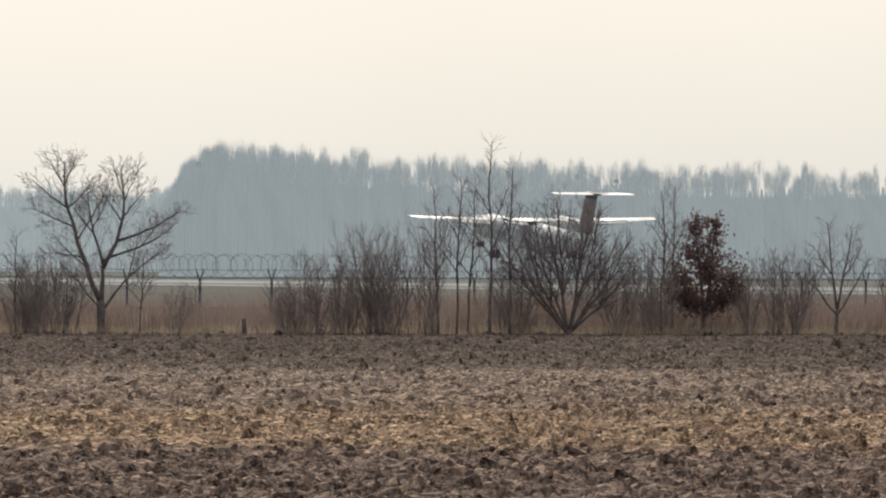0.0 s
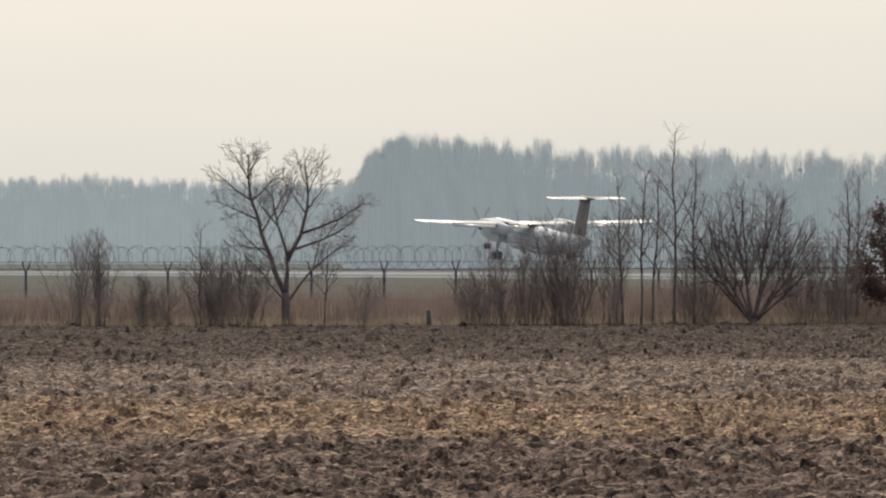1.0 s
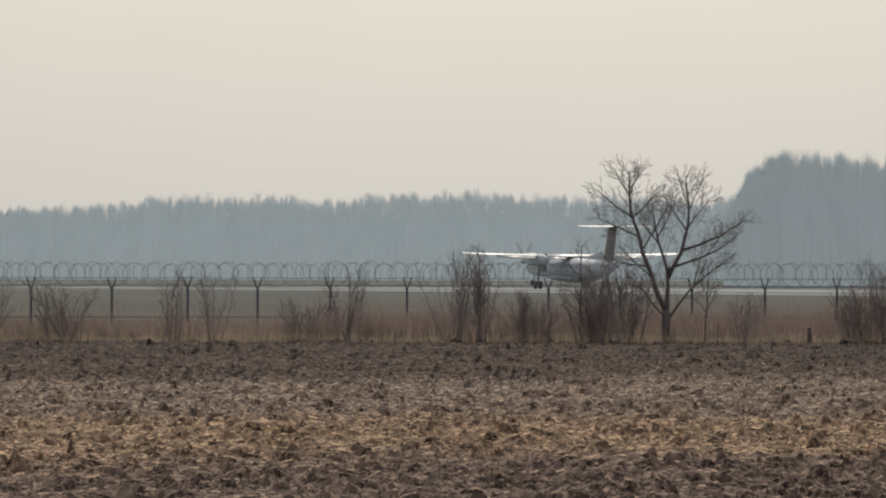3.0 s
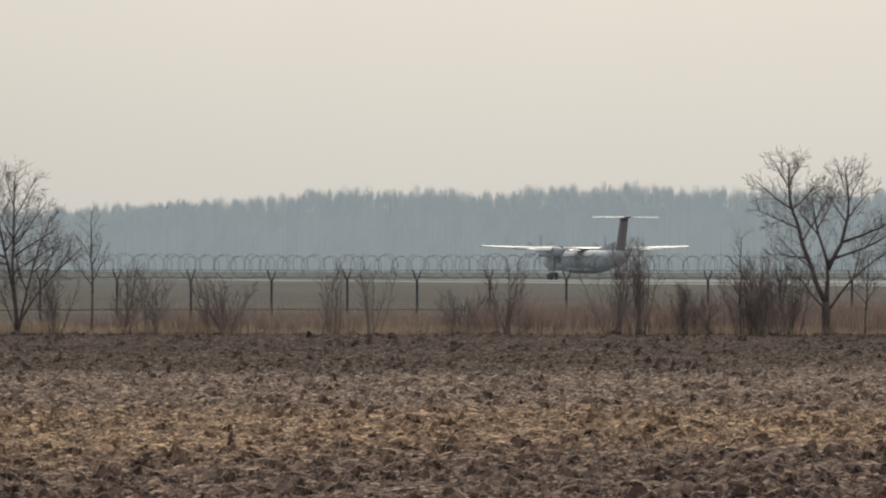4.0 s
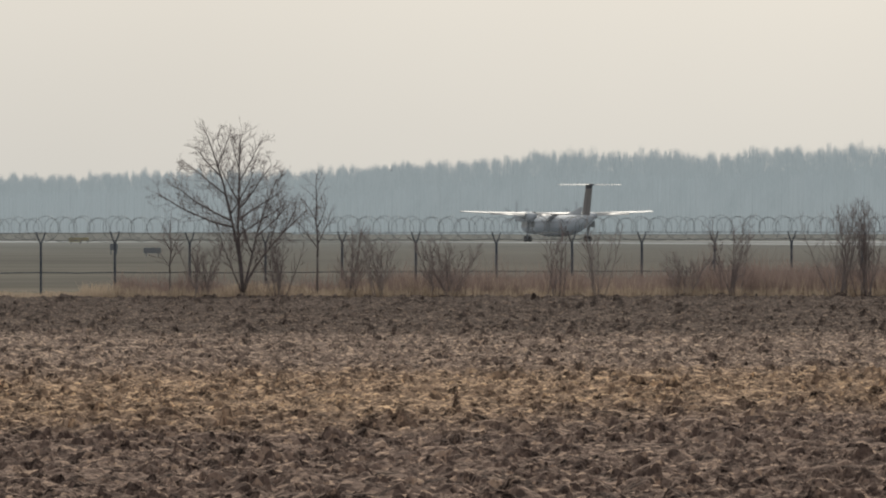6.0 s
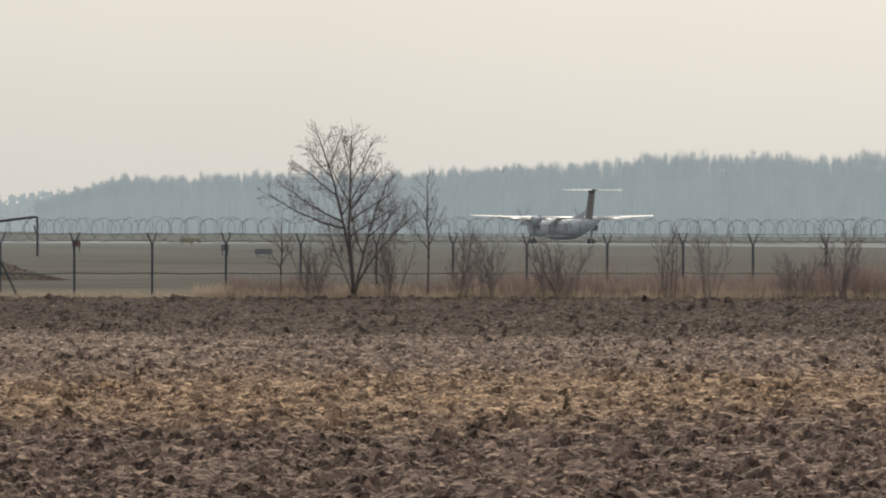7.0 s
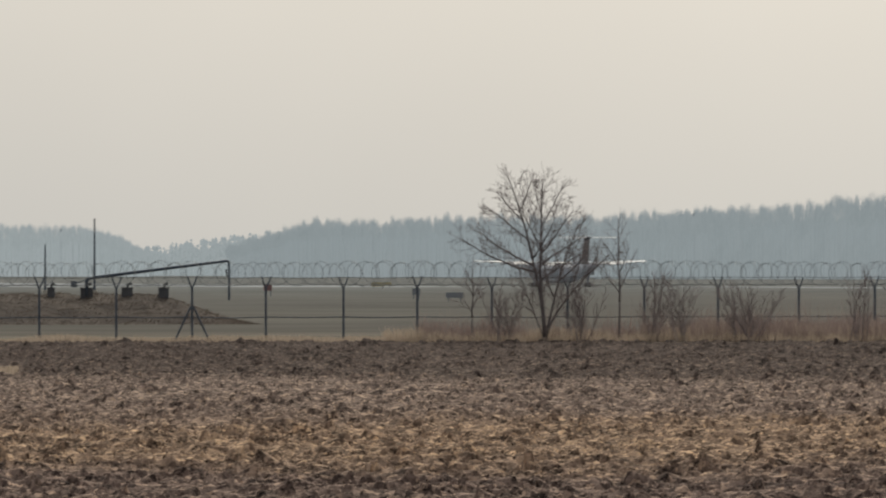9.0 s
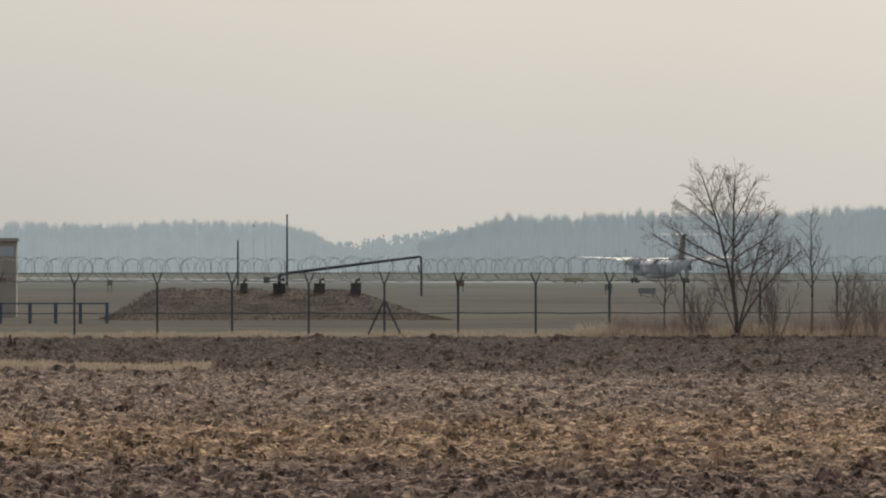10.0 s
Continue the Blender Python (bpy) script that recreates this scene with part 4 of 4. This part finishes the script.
def make_airliner():
    plane = thing("airliner", 0, 0, "white twin-propeller airliner with a brown grey T-tail, wheels down", "aircraft")
    spec = ((15.6, 2.1, 0.06, 0.06), (15.3, 2.12, 0.4, 0.38), (14.4, 2.25, 0.85, 0.85), (13.0, 2.4, 1.2, 1.2), (11.0, 2.48, 1.345, 1.345),
            (-7.0, 2.48, 1.345, 1.345), (-9.5, 2.7, 1.2, 1.15), (-12.4, 3.0, 0.85, 0.85), (-14.7, 3.25, 0.48, 0.5), (-16.2, 3.4, 0.15, 0.2))
    fuselage = part("fuselage", Shape().rings([ring(*s) for s in spec]), HULL, plane, smooth=True)
    part("belly", Shape().rings([ring(8, 1.42, 0.55, 0.35, 12), ring(4, 1.3, 1.05, 0.5, 12), ring(-3, 1.3, 1.05, 0.5, 12), ring(-7, 1.42, 0.5, 0.33, 12)]), GREY, fuselage, smooth=True)
    for s in (-1, 1):
        for k in range(24):
            y = 9.5 - k * 0.78
            part("cabin_window", Shape().box(s * 1.30, y - 0.13, 2.65, s * 1.345, y + 0.13, 3.02), GLASS, fuselage)
        part("windscreen", Shape().box(s * 0.12, 13.9, 2.85, s * 0.75, 14.15, 3.15), GLASS, fuselage)
        part("livery_band", Shape().box(s * 1.335, -6.5, 2.1, s * 1.352, 9.0, 2.32), STRIPE, fuselage)
        part("rear_door", Shape().box(s * 1.28, -6.2, 1.75, s * 1.355, -5.4, 3.3), GREY, fuselage)
    # high wing with lowered flaps
    part("wing_box", Shape().rings([wing_section(x, 1.9, 3.98, 3.0, 0.12) for x in (-4.6, 0.0, 4.6)]), WHITE, plane, smooth=True)
    for s in (-1, 1):
        part("outer_wing", Shape().rings([wing_section(s * 4.6, 1.9, 3.98, 3.0, 0.12), wing_section(s * 9.5, 1.5, 4.14, 2.25, 0.11), wing_section(s * 14.0, 1.15, 4.32, 1.45, 0.10),
                                           wing_section(s * 14.2, 0.9, 4.33, 0.9, 0.10)]), WHITE, plane, smooth=True)
        for a, b, ya, yb, za, zb, ch in ((1.5, 3.6, -1.0, -1.0, 3.90, 3.90, 1.0), (5.3, 10.2, -0.95, -0.62, 3.95, 4.08, 0.85)):
            flap = Shape()
            flap.rings([wing_section(s * a, ya, za, ch, 0.08, droop=0.26), wing_section(s * b, yb, zb, ch * 0.85, 0.08, droop=0.22)])
            part("flap", flap, WHITE, plane, smooth=True)
        part("aileron", Shape().rings([wing_section(s * 10.3, -0.62, 4.14, 0.5, 0.1), wing_section(s * 13.8, -0.28, 4.30, 0.38, 0.1)]), WHITE, plane)
        nx = s * 4.42
        nac = Shape().rings([[(nx + p[0], p[1], p[2]) for p in ring(*q)] for q in (
            (5.0, 3.72, 0.22, 0.22, 14), (4.9, 3.72, 0.42, 0.45, 14), (4.0, 3.62, 0.56, 0.68, 14), (2.0, 3.55, 0.60, 0.80, 14), (-1.0, 3.5, 0.56, 0.76, 14), (-2.8, 3.62, 0.38, 0.5, 14), (-3.9, 3.75, 0.14, 0.2, 14))])
        nacelle = part("engine_nacelle", nac, HULL, plane, smooth=True)
        part("exhaust", Shape().tube([(nx - s * 0.5, 0.4, 4.0), (nx - s * 0.58, -0.8, 4.05), (nx - s * 0.58, -1.2, 4.05)], [0.2, 0.26, 0.24], 8), DARK, nacelle)
        part("intake", Shape().box(nx - 0.3, 4.55, 2.98, nx + 0.3, 4.98, 3.22), DARK, nacelle)
        gear = part("main_gear", Shape().tube([(nx, -0.3, 3.2), (nx, 0, 1.6), (nx, 0, 0.5)], [0.16, 0.14, 0.12], 8), GREY, plane)
        part("gear_strut", Shape().tube([(nx, -1.9, 3.1), (nx, 0, 1.1)], [0.08, 0.08], 6), GREY, gear)
        for q in (-1, 1):
            part("gear_door", Shape().box(nx + q * 0.55 - 0.03, -1.6, 2.1, nx + q * 0.55 + 0.03, 1.0, 2.95), WHITE, gear)
            part("wheel", Shape().rings([[(nx + q * 0.32 + dx, 0.5 * r * math.cos(a), 0.5 + 0.5 * r * math.sin(a)) for a in [2 * math.pi * k / 16 for k in range(16)]]
                                         for dx, r in ((-0.17, 0.72), (-0.14, 0.95), (0, 1.0), (0.14, 0.95), (0.17, 0.72))]), DARK, gear, "black rubber tyre")
    leg = part("nose_gear", Shape().tube([(0, 13.6, 1.6), (0, 13.95, 0.4)], [0.1, 0.08], 8), GREY, plane)
    for q in (-1, 1):
        part("wheel", Shape().rings([[(q * 0.22 + dx, 13.95 + 0.33 * math.cos(a), 0.33 + 0.33 * math.sin(a)) for a in [2 * math.pi * k / 14 for k in range(14)]]
                                     for dx in (-0.1, 0.1)]), DARK, leg, "black rubber tyre")
    # fin with dorsal fillet, rudder and T-tail
    def fin_ring(z, y0, y1, w):
        return [(0, y0, z), (w, y0 * 0.72 + y1 * 0.28, z), (w * 0.7, y0 * 0.3 + y1 * 0.7, z), (0, y1, z), (-w * 0.7, y0 * 0.3 + y1 * 0.7, z), (-w, y0 * 0.72 + y1 * 0.28, z)]
    part("fin", Shape().rings([fin_ring(3.2, -10.4, -13.0, 0.26), fin_ring(4.0, -10.9, -13.4, 0.24), fin_ring(7.45, -12.35, -14.6, 0.17)]), FIN, plane)
    part("fin_cap", Shape().rings([fin_ring(7.455, -12.3, -15.3, 0.17), fin_ring(8.05, -12.6, -15.7, 0.15)]), FIN_CAP, plane, "dark blue grey cap")
    part("dorsal_fin", Shape().rings([fin_ring(3.4, -3.2, -10.5, 0.16), fin_ring(3.95, -4.2, -10.7, 0.10), fin_ring(4.9, -10.2, -11.0, 0.06)]), GREY, plane)
    part("rudder", Shape().rings([fin_ring(3.55, -13.02, -14.3, 0.17), fin_ring(7.45, -14.62, -15.4, 0.10)]), FIN, plane)
    part("fin_bullet", Shape().rings([ring(-12.2, 7.97, 0.05, 0.05, 10), ring(-12.7, 7.97, 0.2, 0.16, 10), ring(-15.1, 7.97, 0.2, 0.16, 10), ring(-16.3, 7.97, 0.04, 0.04, 10)]), FIN_CAP, plane, smooth=True)
    for s in (-1, 1):
        part("tailplane", Shape().rings([wing_section(s * 0.12, -12.9, 7.97, 2.2, 0.06), wing_section(s * 4.4, -13.4, 7.97, 1.35, 0.055), wing_section(s * 4.65, -13.7, 7.97, 0.8, 0.08)]), WHITE, plane, smooth=True)
        part("elevator", Shape().rings([wing_section(s * 0.5, -15.1, 7.96, 0.6, 0.08), wing_section(s * 4.4, -14.76, 7.96, 0.4, 0.08)]), WHITE, plane)
    props = []
    for s in (-1, 1):
        prop = new("propeller")
        prop.parent = plane
        props.append((prop, s * 4.42))
        part("spinner", Shape().rings([ring(0.0, 0, 0.38, 0.38, 12), ring(0.35, 0, 0.3, 0.3, 12), ring(0.75, 0, 0.05, 0.05, 12)]), GREY, prop, smooth=True)
        blade = Shape()
        blade.rings([[(-0.04, 0.12, r0), (0.0, 0.16 + w * 0.4, r0), (w, 0.05, r0), (0.0, 0.08, r0)] for r0, w in ((0.3, 0.07), (1.0, 0.11), (1.7, 0.11), (2.05, 0.06))])
        me = blade.mesh("blade", GREY)
        for k in range(6):
            ob = new("blade", me)
            ob.parent = prop
            ob.matrix_basis = pose(0, 0.1, 0, 0, 60 * k, 0)
    return plane, props


def airliner_pose(t):
    """Touches down at 2 s, lowers its nose, and rolls on along the runway."""
    s = -169.725 + 33.5102 * t + 2.38593 * t * t + -0.407585 * t ** 3 + 0.0209856 * t ** 4
    s -= math.exp(-((t - 4.2) / 0.6) ** 2)
    knots = ((0, 2.8, 5.0), (0.5, 2.15, 5.0), (1.0, 1.55, 5.0), (1.5, 0.9, 5.0), (2.0, 0.05, 4.6), (2.2, 0.0, 4.2), (2.5, 0.0, 2.8), (3.2, 0.0, 1.2), (4.0, 0.0, 0.2), (4.5, 0.0, 0.0), (10.1, 0.0, 0.0))
    z = np.interp(t, [k[0] for k in knots], [k[1] for k in knots])
    tilt = np.interp(t, [k[0] for k in knots], [k[2] for k in knots])
    crab = float(np.interp(t, [5.0, 8.5], [8.0, 5.5]))  # nose held into the wind
    nose = radians(HEADING + crab)
    p = TAIL0 + RUN * s + Vector((math.sin(nose), math.cos(nose), 0)) * 14.2
    slip = float(np.interp(t, [2.0, 4.0], [2.6, 0.0]))  # straightens after touchdown
    return pose(p.x, p.y, float(z) + ground_z(p.y) + 0.03, float(tilt), 0, -HEADING - crab - slip)


make_ground()
make_runway()
make_woods()
make_nests()
make_fence()
make_mound()
make_kiosk()
make_signs()
make_plants()
make_grass()
AIRLINER, PROPELLERS = make_airliner()


def motions():
    walk(AIRLINER, [(k * 0.25, airliner_pose(k * 0.25)) for k in range(41)])
    for prop, x in PROPELLERS:
        walk(prop, [(k / 30, pose(x, 5.0, 3.72, 0, 77 * k, 0)) for k in range(301)])


motions()
